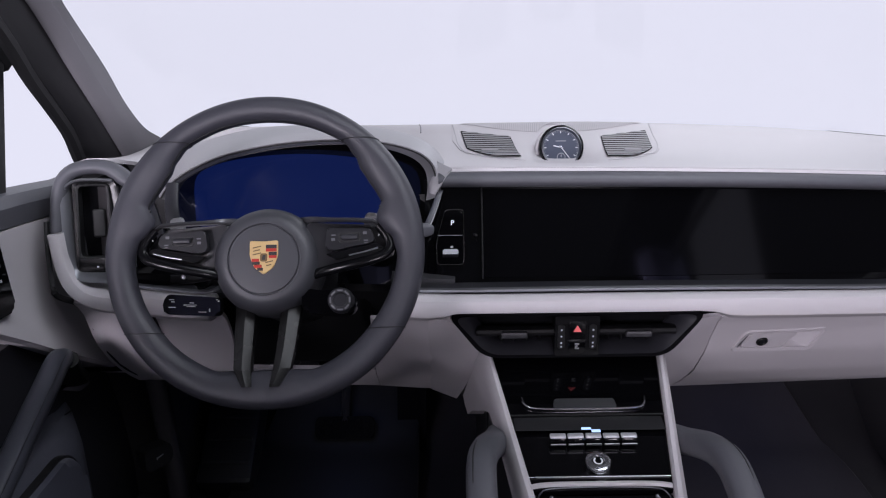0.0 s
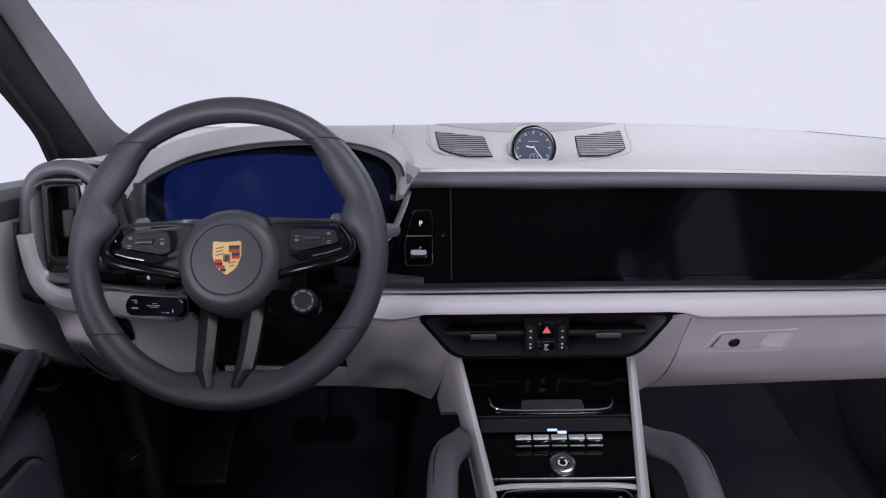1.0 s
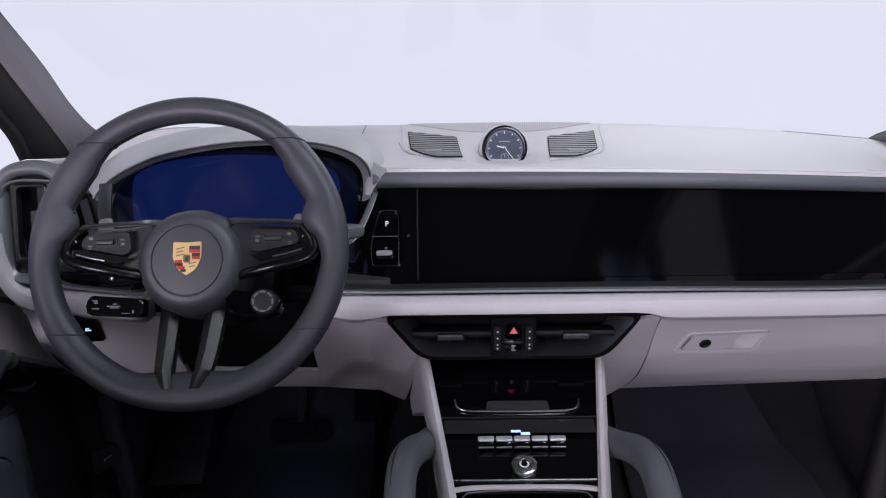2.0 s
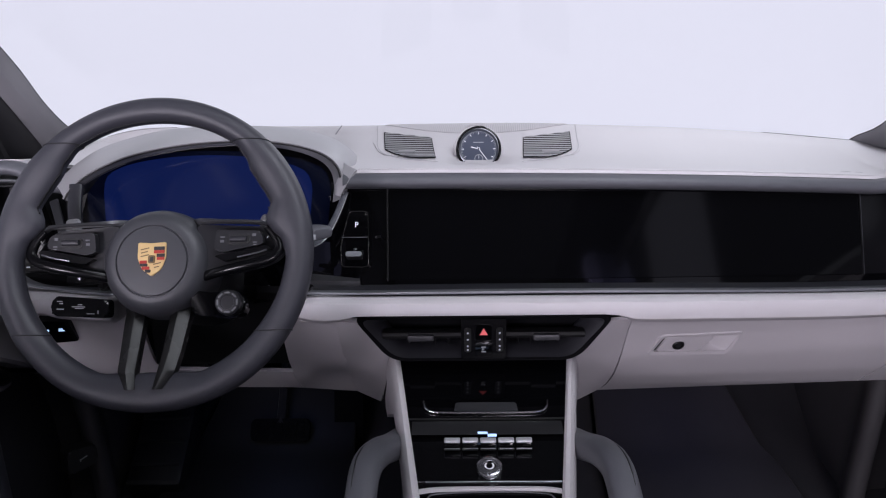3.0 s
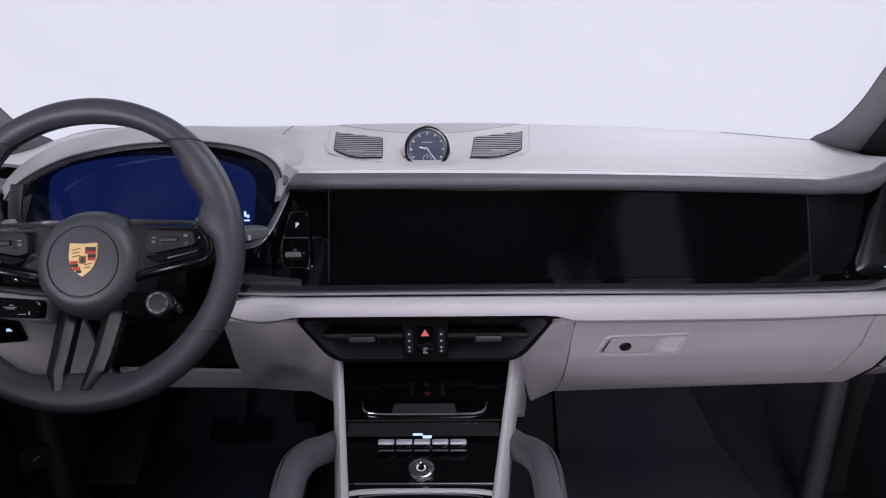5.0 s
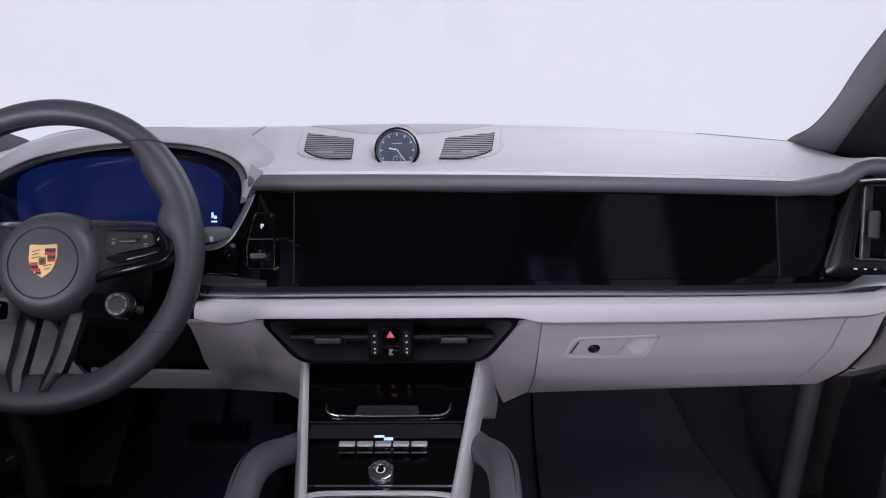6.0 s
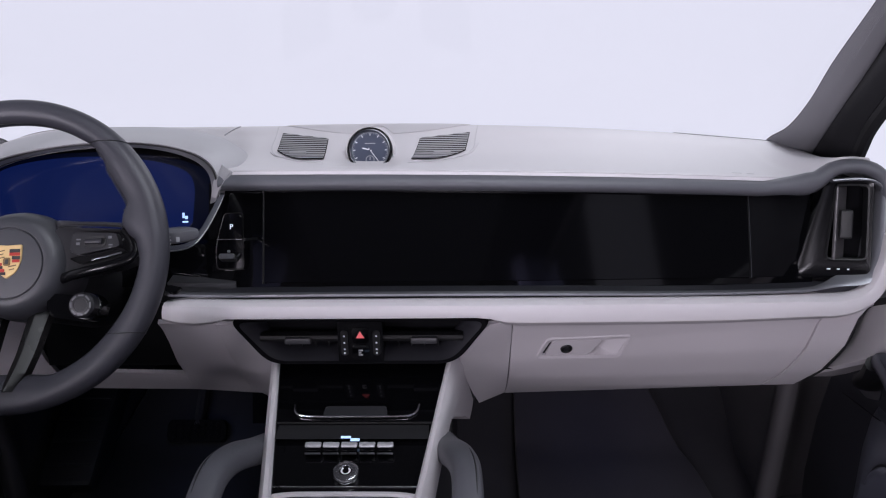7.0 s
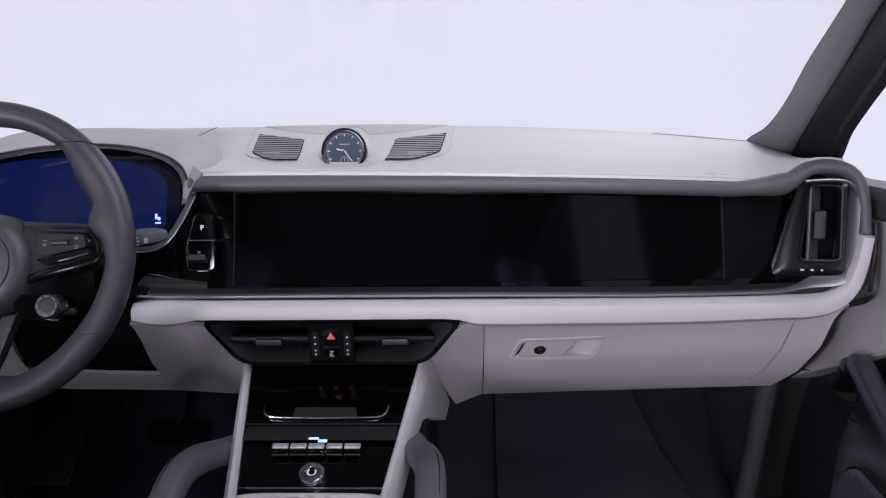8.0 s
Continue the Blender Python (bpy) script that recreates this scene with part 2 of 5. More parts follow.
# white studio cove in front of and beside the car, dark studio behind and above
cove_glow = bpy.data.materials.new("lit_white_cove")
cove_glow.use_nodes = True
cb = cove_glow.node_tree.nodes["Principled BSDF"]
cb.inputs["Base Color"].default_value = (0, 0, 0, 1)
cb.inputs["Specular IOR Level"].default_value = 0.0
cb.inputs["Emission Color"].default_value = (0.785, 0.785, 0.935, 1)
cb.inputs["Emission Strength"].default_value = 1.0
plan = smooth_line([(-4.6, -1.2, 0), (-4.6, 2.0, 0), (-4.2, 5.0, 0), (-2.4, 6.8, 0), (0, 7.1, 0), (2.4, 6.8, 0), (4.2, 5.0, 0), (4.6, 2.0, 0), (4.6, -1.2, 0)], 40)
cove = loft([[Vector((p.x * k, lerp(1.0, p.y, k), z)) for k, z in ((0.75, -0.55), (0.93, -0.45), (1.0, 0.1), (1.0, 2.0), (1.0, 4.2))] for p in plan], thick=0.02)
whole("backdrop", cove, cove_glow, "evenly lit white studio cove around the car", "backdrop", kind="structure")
whole("ground", loft([[(x, y, -0.58) for y in (-9, 0, 9)] for x in (-9, 0, 9)], thick=0.02), SOFTBLACK, "dark studio floor under the car", "ground", kind="structure")
floor_bm = loft([[(x, y, z) for y, z in ((-1.9, 0.03), (0.6, 0.03), (1.15, 0.04), (1.3, 0.07), (1.48, 0.22), (1.52, 0.55))] for x in steps(-0.74, 0.74, 7)], thick=0.02)
whole("floor", floor_bm, CARPET, "black carpeted car floor and toe board", "floor", kind="structure")
# unseen roof, open for the lamp above: front and rear headers, two side rails
def roof_strip(x0, x1, y0, y1):
    def z(x, y):
        return 1.235 - 0.09 * x * x - 0.10 * max(0.0, (y - 0.2) / 0.35) ** 2 - 0.05 * max(0.0, (-1.3 - y) / 0.6) ** 2
    return loft([[Vector((x, y, z(x, y))) for y in steps(y0, y1, 8)] for x in steps(x0, x1, 6)], thick=0.03)


whole("ceiling", join(roof_strip(-0.66, 0.66, 0.26, 0.52), roof_strip(-0.70, 0.70, -1.92, -1.2), roof_strip(-0.70, -0.44, -1.2, 0.26), roof_strip(0.44, 0.70, -1.2, 0.26)), BLACKOUT, "unseen black cloth headliner, left open for the lamp above", "ceiling", kind="structure")
# gap between the boxes lets the added lamp behind shine in
rear_bm = join(box(1.5, 0.05, 0.30, pose(0, -1.9, 0.15)), box(1.5, 0.05, 0.45, pose(0, -1.9, 1.03)))
whole("wall_rear", rear_bm, BLACKOUT, "dark trim closing the rear of the cabin", "wall", kind="structure")

# unseen wall, added to keep the rear lamps off the driver's footwell
whole("wall_shade", box(0.86, 0.06, 0.63, pose(-0.31, -0.50, 0.325)), BLACKOUT, "added unseen wall that shades the driver's footwell", "wall", kind="structure")

# windscreen: a thin clear pane between the pillars
glass = bpy.data.materials.new("clear_screen_glass")
glass.use_nodes = True
gnt = glass.node_tree
for node in list(gnt.nodes):
    gnt.nodes.remove(node)
g_out = gnt.nodes.new("ShaderNodeOutputMaterial")
g_mix = gnt.nodes.new("ShaderNodeMixShader")
g_tr = gnt.nodes.new("ShaderNodeBsdfTransparent")
g_gl = gnt.nodes.new("ShaderNodeBsdfGlossy")
g_gl.inputs["Roughness"].default_value = 0.01
g_mix.inputs[0].default_value = 0.03
gnt.links.new(g_tr.outputs[0], g_mix.inputs[1])
gnt.links.new(g_gl.outputs[0], g_mix.inputs[2])
gnt.links.new(g_mix.outputs[0], g_out.inputs[0])


def screen_line(x):
    """Foot and head of the windscreen at x."""
    return Vector((x, 1.52 - 0.24 * x * x, 0.60 + 0.02 * x * x)), Vector((x * 0.80, 0.56 - 0.05 * x * x, 1.17 - 0.06 * x * x))


ws = thing("window_1", (0, 1.5, 0.6), "clear raked windscreen of the car", "window", kind="structure")
pane = part("pane", loft([[lerp(*screen_line(x), t) for t in steps(0, 1, 5)] for x in steps(-0.72, 0.72, 9)], thick=0.004), glass, ws)
pane.visible_shadow = False


# ---------------------------------------------------------------- pillars and doors
def pillar(s, name):
    """A-pillar trim: grey cloth cover, dark rear flank and the door seal. s: -1 for the driver's side."""
    t = thing(name, (s * 0.72, 1.3, 0.64), "grey cloth-covered windscreen pillar trim", "pillar", "windscreen pillars", kind="structure")
    inner = smooth_line([(s * x, y, z) for x, y, z in ((0.690, 1.45, 0.60), (0.676, 1.375, 0.653), (0.670, 1.27, 0.692), (0.665, 1.185, 0.744), (0.661, 1.11, 0.808), (0.651, 0.985, 0.893), (0.622, 0.78, 1.02), (0.585, 0.52, 1.13))], 28)
    ridge = smooth_line([(s * x, y, z) for x, y, z in ((0.735, 1.36, 0.60), (0.716, 1.27, 0.655), (0.708, 1.215, 0.697), (0.699, 1.15, 0.744), (0.691, 1.07, 0.805), (0.681, 0.965, 0.89), (0.652, 0.75, 1.015), (0.615, 0.49, 1.125))], 28)
    outer = smooth_line([(s * x, y, z) for x, y, z in ((0.765, 1.27, 0.60), (0.755, 1.215, 0.655), (0.748, 1.175, 0.702), (0.738, 1.11, 0.750), (0.726, 1.035, 0.800), (0.702, 0.925, 0.872), (0.67, 0.71, 1.0), (0.635, 0.46, 1.11))], 28)
    back = [p + Vector((s * 0.012, 0.06, 0.02)) for p in outer]
    front = [p + Vector((s * 0.035, 0.03, 0.0)) for p in inner]
    cover, flank = [], []
    for a, b, c, d, e in zip(inner, ridge, outer, back, front):
        cover.append([e, a, lerp(a, b, 0.12) + Vector((0, -0.007, 0.0)), lerp(a, b, 0.4) + Vector((-s * 0.003, -0.011, 0)), lerp(a, b, 0.75) + Vector((0, -0.011, 0)), lerp(a, b, 0.95) + Vector((s * 0.002, -0.004, 0)), b + Vector((s * 0.012, 0.012, 0)), b + Vector((0, 0.05, 0.02))])
        flank.append([b + Vector((s * 0.004, 0.010, 0)), b + Vector((s * 0.005, 0.0, 0)), lerp(b, c, 0.35) + Vector((0, -0.004, 0)), lerp(b, c, 0.7), c, d])
    part("cover", loft(cover, ring=True, caps=True), CLOTH, t, angle=80)
    part("flank", loft(flank, ring=True, caps=True), SOFTBLACK, t, "dark rear flank of the pillar")
    part("seal", sweep([p + Vector((s * 0.006, -0.004, 0)) for p in outer], oval(0.011, 0.010, 8), up=(0, 0, 1)), RUBBER, t, "black rubber door seal")
    part("screen_edge", sweep([p + Vector((s * 0.003, 0.006, 0.0)) for p in inner], oval(0.0012, 0.0012, 6)), RUBBER, t, "thin black screen edge")
    return t


def door(s, name):
    t = thing(name, (s * 0.78, 0.3, 0.1), "closed front door with pale card and dark lower pocket", "door", "front doors", kind="structure")
    ys = [1.205, 1.16, 1.11, 1.06, 1.0, 0.92, 0.82, 0.7, 0.5, 0.2, -0.3]

    def low(y):
        """Lower edge of the pale card."""
        d = max(0.0, 1.2 - y)
        return min(0.52, 0.28 + 0.68 * d - 0.12 * d * d)
    # dark sill cap at the window line
    cap = []
    for y in ys:
        k = 0.004 * (y - 1.0)
        dz = -0.03 * min(1.0, max(0.0, (y - 0.90) / 0.27)) ** 1.2
        cap.append([Vector((s * (x + k), y, z + dz)) for x, z in ((0.80, 0.655), (0.775, 0.661), (0.752, 0.655), (0.744, 0.640), (0.752, 0.612), (0.80, 0.606))])
    part("sill_cap", loft(cap, ring=True, caps=True), SLATE, t, "slate grey sill cap")
    card = []
    for y in ys:
        z0 = low(y)
        top = 0.610 - 0.03 * min(1.0, max(0.0, (y - 0.90) / 0.27)) ** 1.2
        zz = steps(top, z0, 7)
        row = []
        for i, z in enumerate(zz):
            foot = min(1.0, max(0.0, (y - 0.98) / 0.20)) * min(1.0, max(0.0, (0.47 - z) / 0.18))
            row.append(Vector((s * (0.752 + 0.010 * math.sin(i / 6 * math.pi) - 0.010 * (i / 6) ** 2 - 0.045 * foot), y, z)))
        row += [row[-1] + Vector((s * 0.006, 0, -0.006)), Vector((s * 0.80, y, z0 - 0.004)), Vector((s * 0.80, y, top))]
        card.append(row)
    part("door_card", loft(card, ring=True, caps=True), LIGHT, t, "pale grey leather door card")
    lower = []
    for y in ys:
        row = [Vector((s * x, y, z)) for x, z in ((0.765, 0.45), (0.770, 0.38), (0.765, 0.30), (0.745, 0.20), (0.735, 0.10), (0.735, 0.03), (0.81, 0.03), (0.81, 0.45))]
        lower.append(row)
    part("lower_panel", loft(lower, ring=True, caps=True), SCOOP, t, "black lower door panel")
    # pull bar: an arm out of the card, an elbow, and a long grip down to the pocket
    bar = smooth_line([(s * 0.725, 0.992, 0.398), (s * 0.719, 0.972, 0.410), (s * 0.715, 0.945, 0.409), (s * 0.712, 0.905, 0.396), (s * 0.710, 0.84, 0.372), (s * 0.707, 0.76, 0.341), (s * 0.703, 0.62, 0.285)], 30)
    grip = part("pull_bar", sweep(bar, lambda u: oval(lerp(0.013, 0.0165, min(1, u * 4)), lerp(0.011, 0.0150, min(1, u * 4)), 14, 0.8)), BARGREY, t, "dark slate pull bar")
    part("bar_arm", sweep(smooth_line([(s * 0.758, 1.085, 0.325), (s * 0.742, 1.045, 0.345), (s * 0.730, 1.008, 0.375), (s * 0.722, 0.985, 0.400)], 12), oval(0.020, 0.014, 12, 0.8)), SATINBLACK, grip, "black arm of the bar")
    part("bar_trim", sweep([p + Vector((-s * 0.0145, -0.003, 0.0125)) for p in bar[8:]], oval(0.0006, 0.0006, 6)), SCOOP, grip, "thin dark seam of the bar")
    part("latch_lever", plate(round_corners([(-0.034, 0.008), (0.030, 0.020), (0.030, -0.006), (0.004, -0.012)][::-1], 0.003), facing((s * 0.752, 1.070, 0.316), (-s, -0.5, 0.2)) @ Matrix.Scale(0.8, 4), 0.01, 0.002), DARKSILVER, t, "dull metal latch lever")
    part("latch_edge", sweep([Vector((s * 0.744, 1.125, 0.286)), Vector((s * 0.744, 1.07, 0.293)), Vector((s * 0.744, 1.02, 0.299)), Vector((s * 0.744, 0.965, 0.309))], oval(0.0012, 0.0012, 6)), SATINBLACK, t, "fine dark edge under the latch")
    pocket = []
    for y in (1.06, 1.045, 1.02, 0.99, 0.96, 0.93, 0.90, 0.80, 0.6, 0.2):
        e = min(1.0, max(0.0, (1.06 - y) / 0.13)) ** 0.6
        rise = 0.03 * min(1.0, max(0.0, (1.02 - y) / 0.15))
        pocket.append([Vector((s * (0.772 - e * dx), y, z)) for dx, z in ((0, 0.300 + rise), (0.045, 0.300 + rise), (0.068, 0.285 + rise), (0.080, 0.25 + rise), (0.086, 0.15), (0.080, 0.06), (0.0, 0.04))])
    part("pocket", loft(pocket, ring=True, caps=True), POCKET, t, "dark moulded door pocket")
    pf = facing((s * 0.674, 0.58, 0.185), (-s, 0, 0.03))
    lid = part("pocket_lid", plate(rounded(0.62, 0.27, 0.05, 8), pf @ pose(0, 0, 0.010), 0.022, 0.012, 4), POCKET, t, "padded pocket lid")
    part("lid_gap", plate(rounded(0.626, 0.276, 0.053, 8), pf @ pose(0, 0, 0.0005), 0.01), RUBBER, lid, "dark gap round the lid")
    # window frame: divider post and the slanted upper frame
    part("window_post", box(0.022, 0.05, 0.26, pose(s * 0.772, 0.983, 0.745, -16), 0.003), RUBBER, t, "black window divider post")
    part("window_frame", sweep(smooth_line([(s * 0.775, 1.045, 0.815), (s * 0.758, 0.95, 0.885), (s * 0.742, 0.85, 0.95), (s * 0.715, 0.66, 1.04), (s * 0.69, 0.4, 1.11), (s * 0.69, -0.3, 1.13)], 24), oval(0.016, 0.014, 8)), RUBBER, t, "black window frame")
    # switch panel
    sp = part("switch_panel", plate(rounded(0.10, 0.115, 0.012), facing((s * 0.750, 0.868, 0.562), (-s, -0.12, 0.1)), 0.012, 0.003), GLOSS, t, "black seat switch panel")
    for k in range(4):
        part("switch", box(0.018, 0.020, 0.005, facing((s * 0.748, 0.900, 0.602 - 0.026 * k), (-s, -0.12, 0.1)), 0.002), GLOSS, sp)
        part("mark", box(0.004, 0.004, 0.001, facing((s * 0.7452, 0.902, 0.602 - 0.026 * k), (-s, -0.12, 0.1))), GREYMARK, sp)
    # body behind the door, up to the rear
    if s < 0:       # the rear side window is left open for the added fill lamp
        side = join(box(0.06, 1.6, 0.66, pose(s * 0.79, -1.1, 0.34)), box(0.05, 1.4, 0.1, pose(s * 0.77, -1.2, 1.17)))
    else:
        side = join(box(0.06, 1.6, 0.66, pose(s * 0.79, -1.1, 0.34)), box(0.05, 1.4, 0.6, pose(s * 0.77, -1.2, 0.9)))
    whole("wall_left" if s < 0 else "wall_right", side, BLACKOUT, "dark cabin side behind the front door", "wall", kind="structure")
    # unseen pillar; its pale blue only tints the band reflected in the display
    post = loft([[Vector((s * (x - k), y, z)) for x, y in ((0.80, -0.30), (0.66, -0.33), (0.62, -0.38), (0.64, -0.46), (0.80, -0.5))] for z, k in ((0.05, 0.0), (0.7, 0.0), (1.0, 0.03), (1.2, 0.08))], ring=True, caps=True)
    whole("pillar_centre", post, PILLARTINT, "unseen door pillar, tinted blue for the display's reflection", "pillar", "door pillars", kind="structure")
    # kick panel and sill trim
    kick = []
    for x, y, k in smooth_line([(0.640, 1.5, 0.0), (0.646, 1.34, 0.0), (0.650, 1.26, 0.02), (0.651, 1.20, 0.08), (0.631, 1.152, 0.08), (0.627, 1.132, 0.08), (0.633, 1.121, 0.08), (0.645, 1.118, 0.08), (0.657, 1.125, 0.08), (0.666, 1.15, 0.08), (0.69, 1.19, 0.08), (0.75, 1.20, 0.0)], 56):
        kick.append([Vector((s * (x + k * max(0.0, z - 0.06)), y, z)) for z in (0.03, 0.10, 0.16, 0.22, 0.28, 0.33)] + [Vector((s * 0.80, y + 0.002, 0.33)), Vector((s * 0.80, y + 0.002, 0.03))])
    kick = loft(kick, ring=True, caps=True)
    sill = loft([[Vector((s * x, y, z)) for x, z in ((0.80, 0.03), (0.70, 0.03), (0.69, 0.045), (0.70, 0.06), (0.80, 0.065))] for y in (1.11, 0.9, 0.3)], ring=True, caps=True)
    kick = join(kick, sill)
    whole("baseboard", kick, KICK, "dark moulded kick panel beside the footwell", "trim panel", "kick panels", kind="structure")
    return t


for made in (pillar(-1, "trim_pillar"), door(-1, "door_1")):
    made.matrix_basis = Matrix.Translation((-0.009, 0, 0.011)) @ made.matrix_basis
pillar(1, "trim_pillar")
door(1, "door_2")

# ---------------------------------------------------------------- dashboard
dash = thing("dashboard", (0, 1.1, 0.3), "pale grey leather dashboard with slate front lip", "dashboard")


def crest(x):
    drop = 0.115 * x * x if x > 0 else 0.03 * x * x + 0.66 * max(0.0, -0.45 - x) ** 2
    return Vector((x, 1.26 + 0.24 * x * x, 0.706 - drop)) + side_set(x)


def lip_top(x):
    """The stitched front edge of the top pad."""
    return Vector((x, 0.985 + bow(x), 0.686 - 0.012 * x - 0.070 * x * x))


def pad_edge(x):
    """Front edge of the top pad: along the lip and, past it, on the arch over the outer vent."""
    b = lip_top(x)
    d = abs(x) - 0.612
    if x < -0.172 and d < 0.048:
        k = min(1.0, (-0.172 - x) / 0.065)
        k = k * k * (3 - 2 * k)
        b = b + Vector((0, 0.13 * k, -0.012 * k))
    if d > 0:
        k = min(1.0, d / 0.048)
        k = k * k * (3 - 2 * k)
        over = Vector((x, 1.0565 - 4.0 * max(0.0, abs(x) - 0.69) ** 2, 0.6815 - 18 * max(0.0, abs(x) - 0.69) ** 2))
        b = lerp(b, over + side_set(x), k)
    return b


def clock_well(x, y):
    """The shallow hollow in front of the clock."""
    return 0.011 * math.exp(-(x / 0.045) ** 4 - ((y - 1.100) / 0.045) ** 4)


def pad_section(x):
    c, b = crest(x), pad_edge(x)
    dip = math.exp(-(x / 0.35) ** 2)
    a = lerp(b, c, 0.25) + Vector((0, 0, -0.0075 - 0.0035 * dip))
    m = lerp(b, c, 0.5) + Vector((0, 0, -0.010 - 0.0045 * dip))
    q = lerp(b, c, 0.78) + Vector((0, 0, -0.006))
    far = c + Vector((0, 0.09, -0.028))
    low = c + Vector((0, 0.17, -0.075))
    line = smooth_line([low, far, c, q, m, a, b], 34)
    for p in line:
        p.z -= clock_well(p.x, p.y)
    return line


xs = sorted(set([round(v, 4) for v in steps(-0.735, 0.735, 60)] + [round(v, 4) for v in steps(-0.242, -0.170, 15)] + [round(v, 4) for v in steps(-0.08, 0.08, 17)] + [round(v, 4) for v in steps(0.60, 0.67, 12)] + [round(v, 4) for v in steps(-0.67, -0.60, 12)]))
pad_mesh = loft([pad_section(x) for x in xs], thick=0.006)
pad_tree = BVHTree.FromBMesh(pad_mesh)
part("top_pad", pad_mesh, LIGHT, dash, "pale grey stitched leather top pad", angle=60)

# grey strips paint the darker fall of the pad behind its crest
for x0, x1 in ((0.50, 0.69), (-0.66, -0.52)):
    slit = [[pad_tree.ray_cast(Vector((x, crest(x).y + dy, 1.0)), Vector((0, 0, -1)))[0] + Vector((0, 0, 0.0012)) for dy in (-0.012 * k, 0.004, 0.02)] for x, k in [(x, math.sin(math.pi * min(1.0, i / 9 + 0.08))) for i, x in enumerate(steps(x0, x1, 10))]]
    part("crest_shade", loft(slit, thick=0.001), GRILLE, dash, "grey strip painting the darker pad behind the crest")
for dx, w in ((-0.010, 0.014), (0.009, 0.010)):
    at, up = pad_tree.ray_cast(Vector((0.537 + dx, 1.072, 1.0)), Vector((0, 0, -1)))[:2]
    part("emboss", box(w, 0.0022, 0.0006, facing(at, up if up.z > 0 else -up, (0, 1, 0))), GRILLE, dash, "faint embossed word mark")

# light roll under the stitch line, and the slate lip that runs on as an arch over the outer vent
def lip_rise(x):
    k = min(1.0, max(0.0, (x - 0.592) / 0.058))
    return Vector((0, 0.012, 0.034)) * (k * k * (3 - 2 * k))


roll = []
for x in steps(-0.173, 0.70, 56):
    b = pad_edge(x)
    roll.append([b + Vector((0, 0.004, 0.0005)), b + Vector((0, -0.002, 0.0012)), b + Vector((0, -0.0055, -0.0005)), b + Vector((0, -0.0075, -0.0045)), b + Vector((0, 0.01, -0.010))])
part("lip_roll", loft(roll, ring=True, caps=True), LIGHT, dash, "pale rolled leather edge")


wrap = []
for a, b in (((-0.168, 0.982, 0.6868), (-0.1920, 1.020, 0.6930)), ((-0.1725, 0.9755, 0.6815), (-0.1970, 1.010, 0.6855)), ((-0.1780, 0.9705, 0.6730), (-0.1990, 1.000, 0.6745)), ((-0.1850, 0.9700, 0.6620), (-0.1990, 0.992, 0.6630)), ((-0.1900, 0.9745, 0.6520), (-0.1980, 0.988, 0.6525))):
    a, b = Vector(a), Vector(b)
    wrap.append([lerp(a, b, u) + Vector((-0.003, -0.004, 0.001)) * math.sin(math.pi * u) for u in steps(0, 1, 7)])
part("lip_wrap", loft(wrap, thick=0.003), SHADEGREY, dash, "pale leather wrapping the end of the lip, in the shaded grey", angle=60)


def band(path, prof, s):
    """Sweeps prof along a path that lies in the front of the dash; b runs to its inner side, a away from the seats."""
    secs = []
    n = len(path)
    for i, p in enumerate(path):
        t = path[min(i + 1, n - 1)] - path[max(i - 1, 0)]
        side = Vector((-s * t.z, 0, s * t.x)).normalized()
        secs.append([p + side * b + Vector((0, a, 0)) for a, b in prof(i / (n - 1))])
    return loft(secs, ring=True, caps=True)


ARCH_OVER = ((0.585, 1.046, 0.6445), (0.612, 1.048, 0.6462), (0.630, 1.050, 0.6515), (0.644, 1.052, 0.6618), (0.657, 1.053, 0.6685), (0.677, 1.052, 0.6708), (0.700, 1.047, 0.6672), (0.7145, 1.040, 0.655), (0.7215, 1.032, 0.631), (0.7250, 1.022, 0.586))


def lip_profile(w):
    face = [(-0.017 * math.cos(q), w * math.sin(q)) for q in steps(radians(82), radians(-82), 11)]
    return [(0.03, 0.1 * w), (0.003, 0.94 * w)] + face + [(0.003, -w), (0.03, -w)]


lip_path = [Vector((x, lip_top(x).y - 0.004, lip_top(x).z - 0.0155)) for x in steps(-0.186, 0.55, 26)]
part("front_lip", band(smooth_line(lip_path + [Vector(p) for p in ARCH_OVER], 110), lambda u: lip_profile(lerp(0.0108, 0.0102, max(0.0, (u - 0.74) / 0.26)) + 0.005 * math.exp(-((u - 0.775) / 0.03) ** 2)), 1), SLATE, dash, "slate grey leather lip arching over the vent")
part("front_lip", band(smooth_line([Vector((-x, y, z)) + side_set(-x) for x, y, z in ARCH_OVER], 32), lambda u: lip_profile(0.0105), -1), SLATE, dash, "slate grey leather lip arching over the vent")
stitch = bmesh.new()
for i in range(190):
    x = -0.165 + i * 0.004
    if x > 0.585:
        break
    b = pad_edge(x)
    bmesh.ops.create_cube(stitch, size=1, matrix=Matrix.Translation(b + Vector((0, -0.0052, -0.0002))) @ Matrix.Diagonal((0.0030, 0.0007, 0.0006, 1)))
tagged(part("stitching", stitch, THREAD, dash, "grey stitch line", keep=True), kind="stuff")

# black support behind everything
part("carcass", loft([[Vector((x, 1.02 + bow(x), 0.64)), Vector((x, 1.35, 0.62)), Vector((x, 1.45, 0.5)), Vector((x, 1.40, 0.33)), Vector((x, 1.25, 0.31)), Vector((x, 1.06 + bow(x), 0.40)), Vector((x, 1.0 + bow(x), 0.50))] for x in steps(-0.70, 0.70, 15)], ring=True, caps=True), SOFTBLACK, dash, "black inner carcass")

